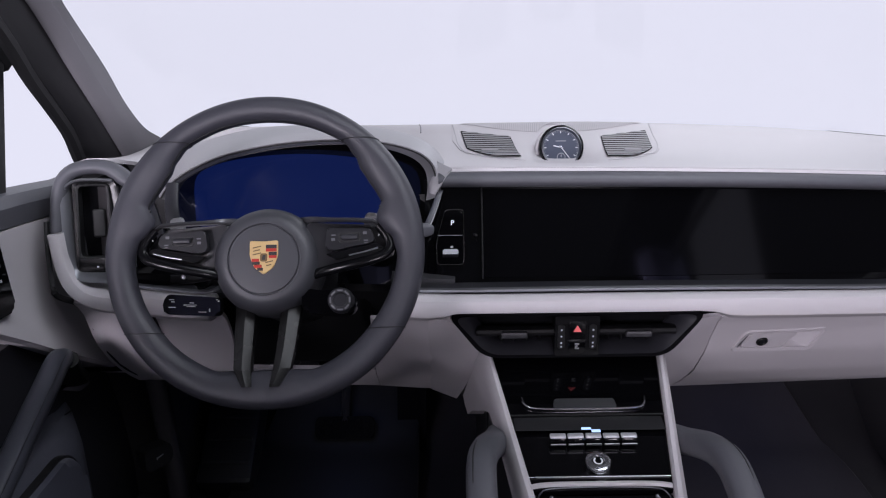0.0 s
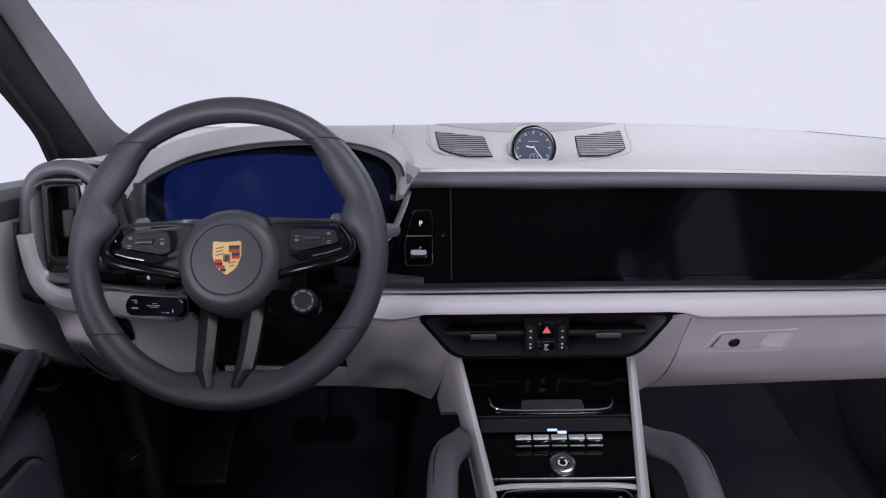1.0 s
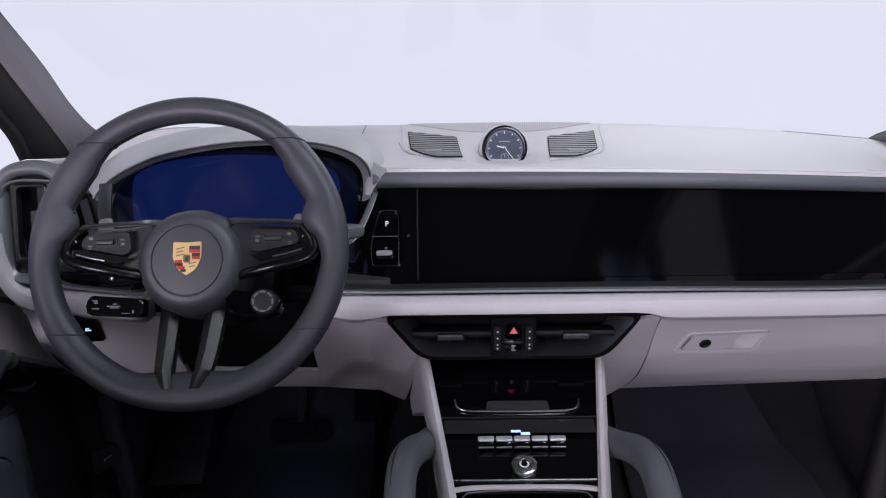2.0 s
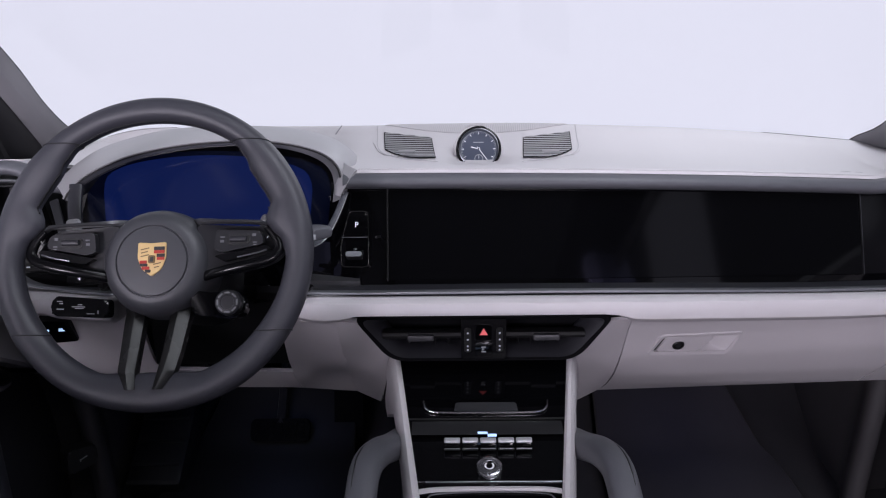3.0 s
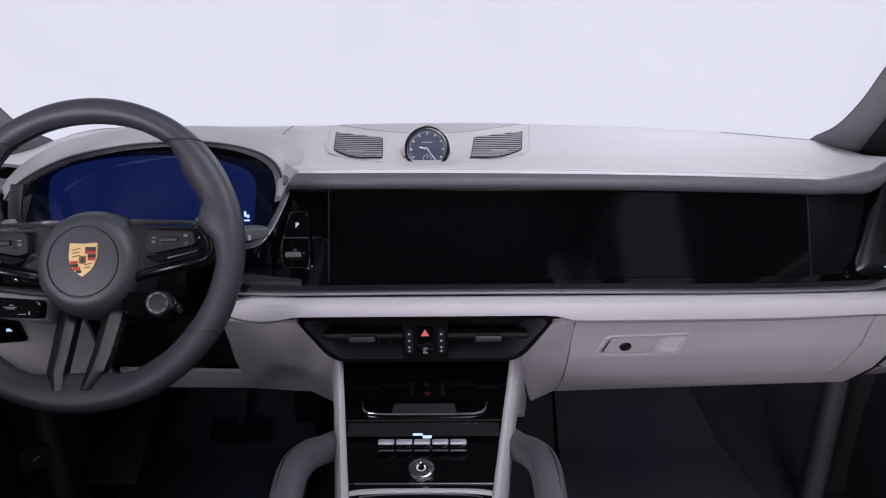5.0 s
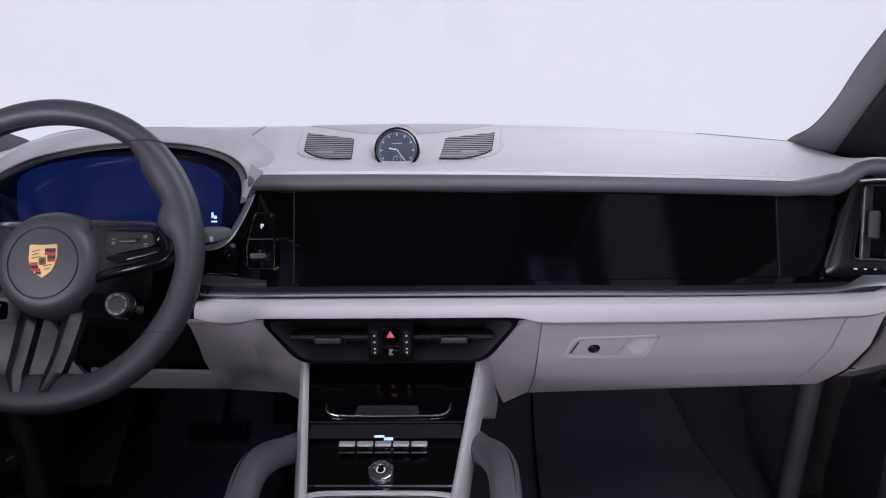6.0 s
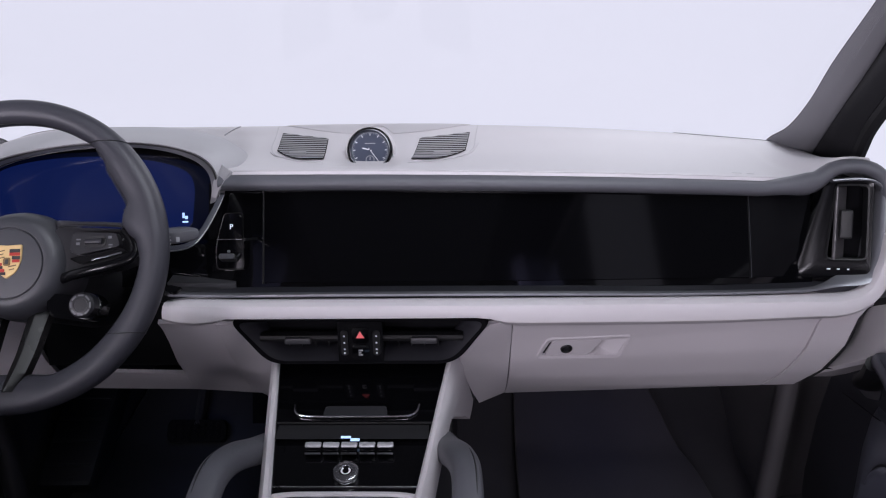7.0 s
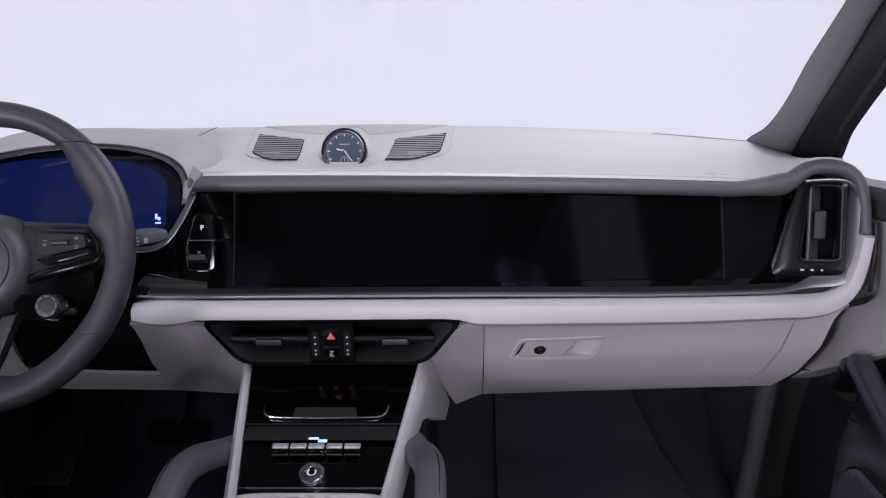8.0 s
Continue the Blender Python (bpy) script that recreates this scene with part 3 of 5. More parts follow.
# fascia behind the displays and switches
def fascia_strip(x0, x1, z1, z0, dy, dtop, n=24, depth=0.012, lean=0.0):
    secs = []
    for x in steps(x0, x1, n):
        a = Vector((x, fascia_y(x, 0.656) + dtop, lip_top(x).z + lip_rise(x).z * 0.7 - z1))
        b = Vector((x - lean * (x - x0) / (x1 - x0), fascia_y(x, z0) + dy, z0 - 0.06 * x * x))
        secs.append([a + Vector((0, depth, 0)), a + Vector((0, 0.001, 0.0)), a + Vector((0, 0, -0.001)), lerp(a, b, 0.5), b + Vector((0, 0, 0.001)), b + Vector((0, 0.001, 0)), b + Vector((0, depth, 0))])
    return loft(secs, ring=True, caps=True)


part("fascia", fascia_strip(-0.205, 0.628, 0.018, 0.534, 0.005, 0.020), GLOSS, dash, "piano black fascia")
part("fascia_groove", box(0.0022, 0.003, 0.105, facing((-0.138, fascia_y(-0.138, 0.6) + 0.002, 0.600), (0, -0.965, 0.26))), SATINBLACK, dash, "thin vertical dark line")

# satin strip and padded bolster; both turn up round the outer air vents
def bolster_path(s, x0):
    end = lambda x: math.exp(-((x - x0) / 0.045) ** 2)
    pts = [(x, 0.902 + bow(x) - 0.018 * end(x), 0.5200 - 0.075 * x * x + 0.04 * max(0.0, x - 0.35) ** 2 + 0.010 * end(x)) for x in steps(x0, 0.60, 14)]
    pts += [(0.650, 0.990, 0.490), (0.686, 1.002, 0.495), (0.708, 1.009, 0.513), (0.718, 1.012, 0.543), (0.7225, 1.013, 0.584)]
    return [Vector((s * x, y, z)) + side_set(s * x) for x, y, z in pts]


def bolster(s, x0):
    path = smooth_line(bolster_path(s, x0), 60)

    def prof(u):
        k = max(0.0, (u - 0.62) / 0.38)
        x = path[round(u * 59)].x
        near = min(1.0, max(0.0, (0.200 - abs(x)) / 0.04))
        near = near * near * (3 - 2 * near)
        h, d = lerp(0.0168, 0.0098, k), lerp(0.026, 0.020, k)
        e = math.sqrt(min(1.0, (u + 0.004) / 0.03))
        h, d = h * lerp(0.55, 1, e), d * lerp(0.6, 1, e)
        low = 1.28 - 0.94 * near
        return [(d, h * lerp(0.45, 1.0, min(1.0, 4 * k))), (0, h * lerp(0.9, 1.0, min(1.0, 4 * k))), (-d * 0.55, h), (-d * 0.85, h * 0.75), (-d, h * 0.2), (-d * 0.95, -h * 0.45 * low), (-d * 0.6, -h * 0.8 * low), (0, -h * 0.95 * low), (d * 0.8, -h * low)]
    return band(path, prof, s)


part("bolster", bolster(1, -0.243), LIGHT, dash, "pale grey padded leather bolster")
part("bolster", bolster(-1, 0.488), LIGHT, dash, "pale grey padded leather bolster")


def strip_path(s, x0):
    end = lambda x: math.exp(-((x - x0) / 0.045) ** 2)
    pts = [(x, 0.905 + bow(x) - 0.018 * end(x), 0.5400 - 0.085 * x * x + 0.10 * max(0.0, x - 0.35) ** 2 + 0.009 * end(x)) for x in steps(x0 + 0.012, 0.60, 14)]
    pts = [(x0 - 0.001, pts[0][1] + 0.010, pts[0][2] + 0.0035), (x0 + 0.005, pts[0][1] + 0.003, pts[0][2] + 0.0016)] + pts
    pts += [(0.650, 0.998, 0.5145), (0.688, 1.004, 0.5155), (0.7065, 1.008, 0.525), (0.713, 1.012, 0.553), (0.716, 1.026, 0.625), (0.713, 1.031, 0.643), (0.699, 1.035, 0.6540), (0.676, 1.037, 0.6560), (0.645, 1.038, 0.654)]
    return smooth_line([Vector((s * x, y, z)) + side_set(s * x) for x, y, z in pts], 70)


def strip_profile(u):
    """Narrow along the dash, a deeper flared frame round the vent."""
    k = min(1.0, max(0.0, (u - 0.645) / 0.06)) * min(1.0, max(0.15, (0.90 - u) / 0.10))
    return [(a * (1 + 2.3 * k) + 0.009 * k, b + k * 1.45 * (a + 0.006)) for a, b in oval(0.0055, 0.0024, 10, 0.7)]


part("satin_strip", band(strip_path(1, -0.245), strip_profile, 1), FRAMESILVER, dash, "satin silver trim strip")
part("satin_strip", band(strip_path(-1, 0.486), strip_profile, -1), FRAMESILVER, dash, "satin silver trim strip")


# dark ledge between the fascia and the silver strip
rise = lambda x: 0.10 * max(0.0, abs(x) - 0.35) ** 2
for x0, x1 in ((-0.250, 0.695), (-0.695, -0.45)):
    part("ledge", loft([[Vector((x, 0.945 + bow(x), 0.5380 - 0.085 * x * x + rise(x))), Vector((x, 0.912 + bow(x), 0.5395 - 0.085 * x * x + rise(x))), Vector((x, 0.912 + bow(x), 0.5320 - 0.085 * x * x + rise(x))), Vector((x, 0.945 + bow(x), 0.5300 - 0.085 * x * x + rise(x)))] for x in steps(x0, x1, 20)], ring=True, caps=True), SCOOP, dash, "dark ledge under the display")
part("inner_ledge", loft([[Vector((x, y0, z)), Vector((x, y1, z + 0.003)), Vector((x, y1, z - 0.012)), Vector((x, y0, z - 0.012))] for x, y0, y1, z in ((-0.250, 0.924, 0.948, 0.5505), (-0.215, 0.932, 0.948, 0.5475), (-0.165, 0.942, 0.945, 0.5425))], ring=True, caps=True), TOPBAR, dash, "grey wedge beside the ledge")
def bolster_end(m):
    """Black insert on the end of the bolster."""
    outline = round_corners([(-0.013, 0.003), (-0.006, 0.0075), (0.013, 0.002), (0.006, -0.0065), (-0.001, -0.006)][::-1], 0.003)
    part("end_insert", plate(outline, m, 0.004, 0.001), GLOSS, dash, "black insert in the bolster end")


bolster_end(facing((-0.2300, 0.8875, 0.5555), (0, -0.45, 0.89), (0, 1, 0.5)))
bolster_end(facing((-0.5030, 0.9325, 0.5430), (0, -0.45, 0.89), (0, 1, 0.5)) @ Matrix.Diagonal((-1, 1, 1, 1)))
# lower dash panels
def lower_y(x, v):
    """Profile of the lower dash, v = 0 at the bolster and 1 at the lower edge."""
    rows = [(0.945 + bow(x), 0.487 - 0.03 * x * x), (0.962 + bow(x), 0.470 - 0.02 * x * x), (0.985 + 0.8 * bow(x), 0.440), (1.012 + 0.5 * bow(x), 0.400), (1.055 + 0.3 * bow(x), 0.352), (1.11 + 0.12 * bow(x), 0.310), (1.172, 0.264 + 0.03 * abs(x))]
    u = v * (len(rows) - 1)
    k = min(int(u), len(rows) - 2)
    return Vector((x, lerp(rows[k][0], rows[k + 1][0], u - k), lerp(rows[k][1], rows[k + 1][1], u - k))) + side_set(x) * 0.8


def lower_panel(x0, x1, v0=0.0, v1=1.0, n=12, m=19):
    """x0, x1: the side edges, each a number or a pair (top, bottom)."""
    pair = lambda e, v: e if isinstance(e, float) else lerp(e[0], e[1], v ** 1.4)
    secs = []
    for k in steps(0, 1, n):
        secs.append([lower_y(lerp(pair(x0, v), pair(x1, v), k), v) for v in steps(v0, v1, m)])
    return loft(secs, thick=0.006)


def knee_grid(x0, x1, v0, v1, n=14, m=14):
    """A knee panel: x0, x1 are functions of v, v0 and v1 functions of 0..1 across it."""
    secs = []
    for u in steps(0, 1, n):
        secs.append([lower_y(lerp(x0(v), x1(v), u), v) for v in steps(v0(u), v1(u), m)])
    return loft(secs, thick=0.006)


def hem(x):
    """Where the lower edge of the driver's knee panels ends."""
    k = min(1.0, max(0.0, (x + 0.32) / 0.12))
    return lerp(0.845, 0.965, k * k * (3 - 2 * k))


part("knee_panel", knee_grid(lambda v: lerp(-0.742, -0.664, v ** 1.4), lambda v: -0.497 + 0.006 * v + 0.05 * max(0.0, v - 0.52) ** 1.5, lambda u: 0.0, lambda u: 0.845), LIGHT, dash, "pale knee panel")
part("knee_panel", knee_grid(lambda v: -0.4775, lambda v: -0.2865, lambda u: 0.615, lambda u: hem(lerp(-0.4775, -0.2865, u)), 14, 6), LIGHT, dash, "pale strip under the steering column")
part("knee_panel", knee_grid(lambda v: -0.2855 + 0.0025 * max(0.0, 1 - v / 0.55), lambda v: -0.150, lambda u: 0.0, lambda u: hem(lerp(-0.2855, -0.150, u)), 14, 20), LIGHT, dash, "pale knee panel")
part("end_panel", lower_panel((0.6750, 0.5930), (0.742, 0.638)), LIGHT, dash, "pale end panel")
for s in (-1, 1):
    gap = [Vector((s * x, y, z)) + side_set(s * x) for x, y, z in ((0.735, 1.012, 0.60), (0.736, 1.004, 0.555), (0.733, 0.996, 0.520), (0.727, 0.990, 0.498))]
    gap += [lower_y(s * (lerp(0.742, 0.642, v ** 1.4) + 0.002), v) + Vector((0, -0.002, 0)) for v in steps(0.12, 1, 9)]
    part("end_gap", sweep(smooth_line(gap, 40), oval(0.0035, 0.005, 8)), RUBBER, dash, "black gap between dash and door")
# pale centre section round the vent: cheeks that narrow to the console
def cheek(s):
    secs = []
    for v in steps(0, 1, 12):
        a = lower_y(s * 0.2015, v)
        inner_x = lerp(0.172, 0.128, min(1.0, v / 0.38)) if v < 0.38 else lerp(0.128, 0.158, (v - 0.38) / 0.62)
        b = Vector((s * inner_x, lerp(0.944, 1.12, max(0.0, v - 0.30) / 0.70), lower_y(0.15, v).z + 0.009 * v ** 4))
        secs.append([a, lerp(a, b, 0.33), lerp(a, b, 0.67), b])
    return loft(secs, thick=0.006)


part("cheek", cheek(1), LIGHT, dash, "pale panel beside the centre vent")
part("cheek", cheek(-1), LIGHT, dash, "pale panel beside the centre vent")
part("vent_brow", loft([[Vector((x, 0.93, 0.501)), Vector((x, 0.945, 0.4975)), Vector((x, 0.99, 0.4975)), Vector((x, 0.99, 0.506))] for x in steps(-0.2, 0.2, 5)], ring=True, caps=True), SATINBLACK, dash, "black brow over the vent")

# glovebox
glove = thing("glovebox", (0.42, 1.1, 0.3), "closed pale grey glovebox with recessed push button", "glovebox")
lid = lower_panel(0.2045, (0.6715, 0.5895), 0.03, 1.0, 24, 25)
lid_tree = BVHTree.FromBMesh(lid)
spot, lean = lid_tree.ray_cast(Vector((0.314, 0.6, 0.424)), Vector((0, 1, 0)))[:2]
if lean.y > 0:
    lean = -lean
gm = facing(spot, lean) @ pose(0, -0.003, 0, 0, 0, -1.2)
mouth = round_corners([(-0.066, -0.0185), (0.047, -0.0185), (0.057, 0.0185), (-0.056, 0.0185)], 0.007)


def on_lid(bm):
    """Bends a part that is laid out flat so that it follows the lid."""
    inv, turn = gm.inverted(), gm.to_3x3()
    for v in bm.verts:
        p = inv @ v.co
        hit = lid_tree.ray_cast(gm @ Vector((p.x, p.y, 0.1)), turn @ Vector((0, 0, -1)))[0]
        if hit:
            v.co += turn @ Vector((0, 0, (inv @ hit).z))
    return bm


part("lid", cut(lid, plate(mouth, gm @ pose(0, 0, 0.02), 0.05)), LIGHT, glove)
for gap in ([lower_y(lerp(0.6732, 0.5912, v ** 1.4), v) + Vector((0, -0.0008, 0)) for v in steps(0.04, 1, 20)], [lower_y(0.2030, v) + Vector((0, -0.0004, 0)) for v in steps(0.04, 1, 20)]):
    part("lid_gap", sweep(gap, oval(0.0013, 0.0016, 6), up=(0, -1, 0.5)), RUBBER, glove, "dark gap round the lid")
part("handle_frame", on_lid(frame_ring([(x * 1.10, y * 1.36) for x, y in mouth], [(x * 0.985, y * 0.95) for x, y in mouth], gm @ pose(0, 0, 0.0022), 0.012, 0.0024)), LIGHT, glove)
well = []
for x, d in ((-0.066, 0.016), (0.002, 0.022), (0.014, 0.022), (0.022, 0.018), (0.032, 0.010), (0.042, 0.005), (0.054, 0.001)):
    lean_x = lambda y: x + 0.009 * y / 0.033 + 0.0005
    well.append([gm @ Vector((lean_x(y), y, z)) for y, z in ((-0.019, 0.0012), (-0.0188, -d * 0.5), (-0.0155, -d), (0.0155, -d), (0.0188, -d * 0.5), (0.019, 0.0012))])
part("handle_recess", on_lid(loft(well, thick=0.002)), LIGHT, glove)
part("push_plate", on_lid(plate(round_corners([(-0.0595, -0.0155), (0.004, -0.0155), (0.020, 0.0165), (-0.0510, 0.0165)], 0.005), gm @ pose(0, 0, 0.0012), 0.012, 0.0018)), LIGHT, glove)
part("plate_gap", plate([(-0.0650, -0.0145), (-0.0600, -0.0145), (-0.0512, 0.0155), (-0.0560, 0.0155)], gm @ pose(0, 0, -0.002), 0.004), RUBBER, glove)
part("lock_button", turned([(0.0045, 0.0006), (0.0055, 0.0022), (0.0075, 0.0022), (0.0085, 0.0012), (0.0088, -0.001)], gm @ pose(-0.030, -0.001, 0.0014), 24), SATINBLACK, glove, "black round button")
part("lock_ring", turned([(0, 0.0012), (0.004, 0.0012), (0.0048, 0.0004)], gm @ pose(-0.030, -0.001, 0.0014), 16), DARKSILVER, glove)

# ---------------------------------------------------------------- displays and switches in the fascia
display = thing("dashboard_display", (0.2, 1.0, 0.54), "wide dark touch display under glossy black glass", "display")
part("display_glass", fascia_strip(-0.126, 0.531, 0.020, 0.545, -0.001, 0.014, 30, 0.006), SCREEN, display)
for x0, x1 in ((-0.1285, -0.1265), (0.5315, 0.5325)):
    part("display_edge", fascia_strip(x0, x1, 0.019, 0.544, -0.002, 0.013, 3, 0.007), SATINBLACK, display, "thin dark side edge of the glass")
trim_end = thing("fascia_end_panel", (0.57, 1.03, 0.53), "glossy black trim panel beside the air vent", "trim panel")
part("panel_edge", fascia_strip(0.5335, 0.5342, 0.020, 0.545, -0.0015, 0.0135, 3, 0.007), DARKSILVER, trim_end, "fine metal edge")
part("panel", fascia_strip(0.5345, 0.630, 0.020, 0.545, -0.001, 0.014, 8, 0.006, 0.034), PODBLACK, trim_end)

gear = thing("gear_selector", (-0.16, 0.97, 0.55), "black gear selector with parking button and silver toggle", "gear selector")
FN = Vector((0, -0.965, 0.26))


def on_fascia(x, z, lift=0.0):
    return facing(Vector((x, fascia_y(x, z), z)) + FN * lift, FN)


gm = on_fascia(-0.170, 0.598, 0.004)
outline = round_corners([(-0.0195, -0.039), (0.018, -0.039), (0.018, 0.037), (-0.008, 0.037), (-0.0205, -0.010)], 0.006)
inner = [(x * 0.93, y * 0.955) for x, y in outline]
part("housing", plate(outline, gm, 0.024, 0.001), GLOSS, gear)
part("bezel", frame_ring(outline, inner, gm @ pose(0, 0, 0.0012), 0.003, 0.0006), BLADE, gear, "thin dark metal bezel")
part("parking_button", plate(round_corners([(-0.0165, 0.0035), (0.0158, 0.0035), (0.0158, 0.0335), (-0.0065, 0.0335)], 0.004), gm @ pose(0, 0, 0.002), 0.004, 0.0008), GLOSS, gear)
part("divider", box(0.034, 0.0012, 0.002, gm @ pose(-0.001, 0.0015, 0.0015)), DARKSILVER, gear)
tog = part("toggle", plate(round_corners([(-0.0115, -0.0035), (0.0095, -0.0035), (0.0095, 0.0035), (-0.0115, 0.0035)], 0.002), gm @ pose(0, -0.020, 0.016, -20), 0.014, 0.001), DARKSILVER, gear, "dark satin toggle")
part("toggle_top", box(0.004, 0.003, 0.005, gm @ pose(0.001, -0.014, 0.012), 0.001), DARKSILVER, tog)


def lettering(text, size, m, mat, parent, name="lettering"):
    cu = bpy.data.curves.new(name, "FONT")
    cu.body, cu.size, cu.align_x, cu.align_y, cu.extrude = text, size, "CENTER", "CENTER", 0.0002
    tmp = bpy.data.objects.new(name, cu)
    me = bpy.data.meshes.new_from_object(tmp)
    bpy.data.objects.remove(tmp)
    bm = bmesh.new()
    bm.from_mesh(me)
    bpy.data.meshes.remove(me)
    bm.transform(m)
    return part(name, bm, mat, parent, keep=True)


lettering("P", 0.0095, gm @ pose(0.002, 0.018, 0.0024), GLOWWHITE, gear)

# ---------------------------------------------------------------- top panel: perforated strip, two speaker vents, clock
def top_at(x, y, lift=0.0):
    """A point on the dash top."""
    return pad_tree.ray_cast(Vector((x, y, 1.0)), Vector((0, 0, -1)))[0] + Vector((0, 0, lift))


panel = thing("dash_top_panel", (0, 1.15, 0.68), "pale speaker panel with perforated strip on the dash top", "speaker panel")
pan = []
for x in steps(-0.163, 0.163, 33):
    k = abs(x) / 0.163
    y0, y1 = lerp(1.080, 1.128, max(0, (k - 0.25) / 0.75) ** 1.3), 1.252 + 0.2 * x * x
    if k > 0.86:
        y0 += 0.05 * ((k - 0.86) / 0.14) ** 2
        y1 -= 0.012 * ((k - 0.86) / 0.14) ** 2
    lift = lerp(-0.0015, 0.0012, min(1.0, max(0.0, (abs(x) - 0.045) / 0.03)))
    pan.append([top_at(x, y, lerp(lift, 0.0012, min(1, j / 4))) for j, y in enumerate(steps(y0, y1, 11))])
part("plate", loft(pan, thick=0.0012), LIGHT, panel, angle=60)


for s in (-1, 1):
    edge = smooth_line([(s * x, y, 0) for x, y in ((0.1625, 1.252), (0.1580, 1.200), (0.1540, 1.155), (0.1385, 1.116), (0.100, 1.078), (0.060, 1.060))], 30)
    part("panel_groove", sweep([top_at(p.x, p.y, 0.0016) for p in edge], oval(0.0006, 0.0004, 6)), PERF, panel, "fine groove round the panel")


def perf_span(x):
    k = abs(x) / 0.150
    y0, y1 = 1.207 + 0.046 * k ** 2.0, 1.2560 - 0.05 * x * x
    if abs(x) < 0.047:
        y0 = max(y0, 1.150 + 0.09 * math.cos(x / 0.047 * 1.5))
    return y0, max(y1, y0 + 0.0005)


part("perforated_strip", loft([[top_at(x, y, 0.0019) for y in steps(*perf_span(x), 4)] for x in steps(-0.150, 0.150, 60)], thick=0.0004), PERF, panel, "grey perforated strip")
ribs = bmesh.new()
for i in range(96):
    x = -0.147 + i * 0.294 / 95
    y0, y1 = perf_span(x)
    if y1 - y0 < 0.004:
        continue
    for a, b in ((y0, (y0 + y1) / 2), ((y0 + y1) / 2, y1)):
        p, q = top_at(x + 0.10 * (a - y0), a, 0.0024), top_at(x + 0.10 * (b - y0), b, 0.0024)
        d = q - p
        bmesh.ops.create_cube(ribs, size=1, matrix=Matrix.Translation((p + q) / 2) @ pose(0, 0, 0, math.degrees(math.atan2(d.z, d.y)), 0, -5.7) @ Matrix.Diagonal((0.0018, d.length, 0.0008, 1)))
tagged(part("perforation", ribs, LIGHT, panel, "fine pale ribs of the grille", keep=True), kind="stuff")


def speaker(s):
    t = thing("speaker_grille", (s * 0.105, 1.13, 0.683), "slatted dark speaker grille in the dash top", "speaker grille", "dash top grilles")

    def span(y):
        """Inner and outer end of the grille at depth y."""
        xi = 0.0670 if y < 1.188 else lerp(0.0675, 0.142, (y - 1.188) / 0.030)
        xo = 0.1425 if y > 1.140 else lerp(0.090, 0.1425, math.sqrt(max(0.0, (y - 1.088) / 0.052)))
        return xi + 0.08 * (y - 1.13), xo + 0.09 * (y - 1.14)
    rows = steps(1.0885, 1.2175, 26)
    part("well", loft([[top_at(s * lerp(*span(y), u), y, 0.0028) for u in steps(0, 1, 8)] for y in rows], thick=0.0006), BLACKOUT, t, "dark well")
    for k in range(13):
        y = lerp(1.091, 1.214, (k + 0.5) / 13)
        if span(y)[1] - span(y)[0] < 0.012:
            continue
        row = lambda yy, u, lift: top_at(s * lerp(span(yy)[0] + 0.001, span(yy)[1] - 0.001, u), yy, lift)
        secs = [[row(y - 0.0022, u, 0.0031), row(y - 0.0018, u, 0.0037), row(y + 0.0018, u, 0.0037), row(y + 0.0022, u, 0.0031)] for u in steps(0, 1, 8)]
        part("slat", loft(secs, ring=True, caps=True), GRILLE, t)
    part("slider", box(0.026, 0.009, 0.003, pose(*top_at(s * 0.108, 1.120, 0.0045)), 0.001), PERFGAP, t, "grey vent slider")


speaker(-1)
speaker(1)

clock = thing("dash_clock", (0, 1.13, 0.67), "round analogue dash clock with blue-grey dial and chrome ring", "clock")
cm = facing((0, 1.124, 0.6885), (0, -0.945, 0.33)) @ Matrix.Scale(0.88, 4)
part("bezel", turned([(0.0385, -0.018), (0.0385, 0.002), (0.0365, 0.0045), (0.034, 0.003), (0.0335, -0.004)], cm, 48), GLOSS, clock, "black bezel")
part("ring", turned([(0.0343, 0.002), (0.0343, 0.0048), (0.0332, 0.0052), (0.0322, 0.003), (0.0318, -0.002)], cm, 48), DARKSILVER, clock, "satin metal ring")
part("dial", turned([(0, -0.003), (0.033, -0.003), (0.033, -0.006)], cm, 40), DIAL, clock, "blue-grey dial")
for k in range(60):
    w = radians(6 * k)
    big = k % 5 == 0
    r, ln = (0.0270, 0.0040) if big else (0.0282, 0.0016)
    part("minute_mark", box(0.0013 if big else 0.0005, ln, 0.0005, cm @ Matrix.Rotation(w, 4, "Z") @ pose(0, r, -0.0025)), WHITEMARK if big else GREYMARK, clock)
part("hour_hand", plate([(-0.0006, -0.003), (0.0006, -0.003), (0.0009, 0.012), (0, 0.0145), (-0.0009, 0.012)], cm @ Matrix.Rotation(radians(76), 4, "Z") @ pose(0, 0, -0.0005), 0.0006), WHITEMARK, clock)
part("minute_hand", plate([(-0.0005, -0.004), (0.0005, -0.004), (0.0006, 0.022), (0, 0.026), (-0.0006, 0.022)], cm @ Matrix.Rotation(radians(-143), 4, "Z") @ pose(0, 0, 0.0002), 0.0006), WHITEMARK, clock)
part("centre_cap", turned([(0, 0.002), (0.0014, 0.0018), (0.0016, 0.0)], cm, 12), CHROME, clock)
part("small_dial", turned([(0.0062, -0.0026), (0.0068, -0.0024), (0.0074, -0.0026)], cm @ pose(0, -0.0165, 0), 24), GREYMARK, clock)
part("small_hand", box(0.0006, 0.005, 0.0004, cm @ pose(0, -0.014, -0.0018)), WHITEMARK, clock)
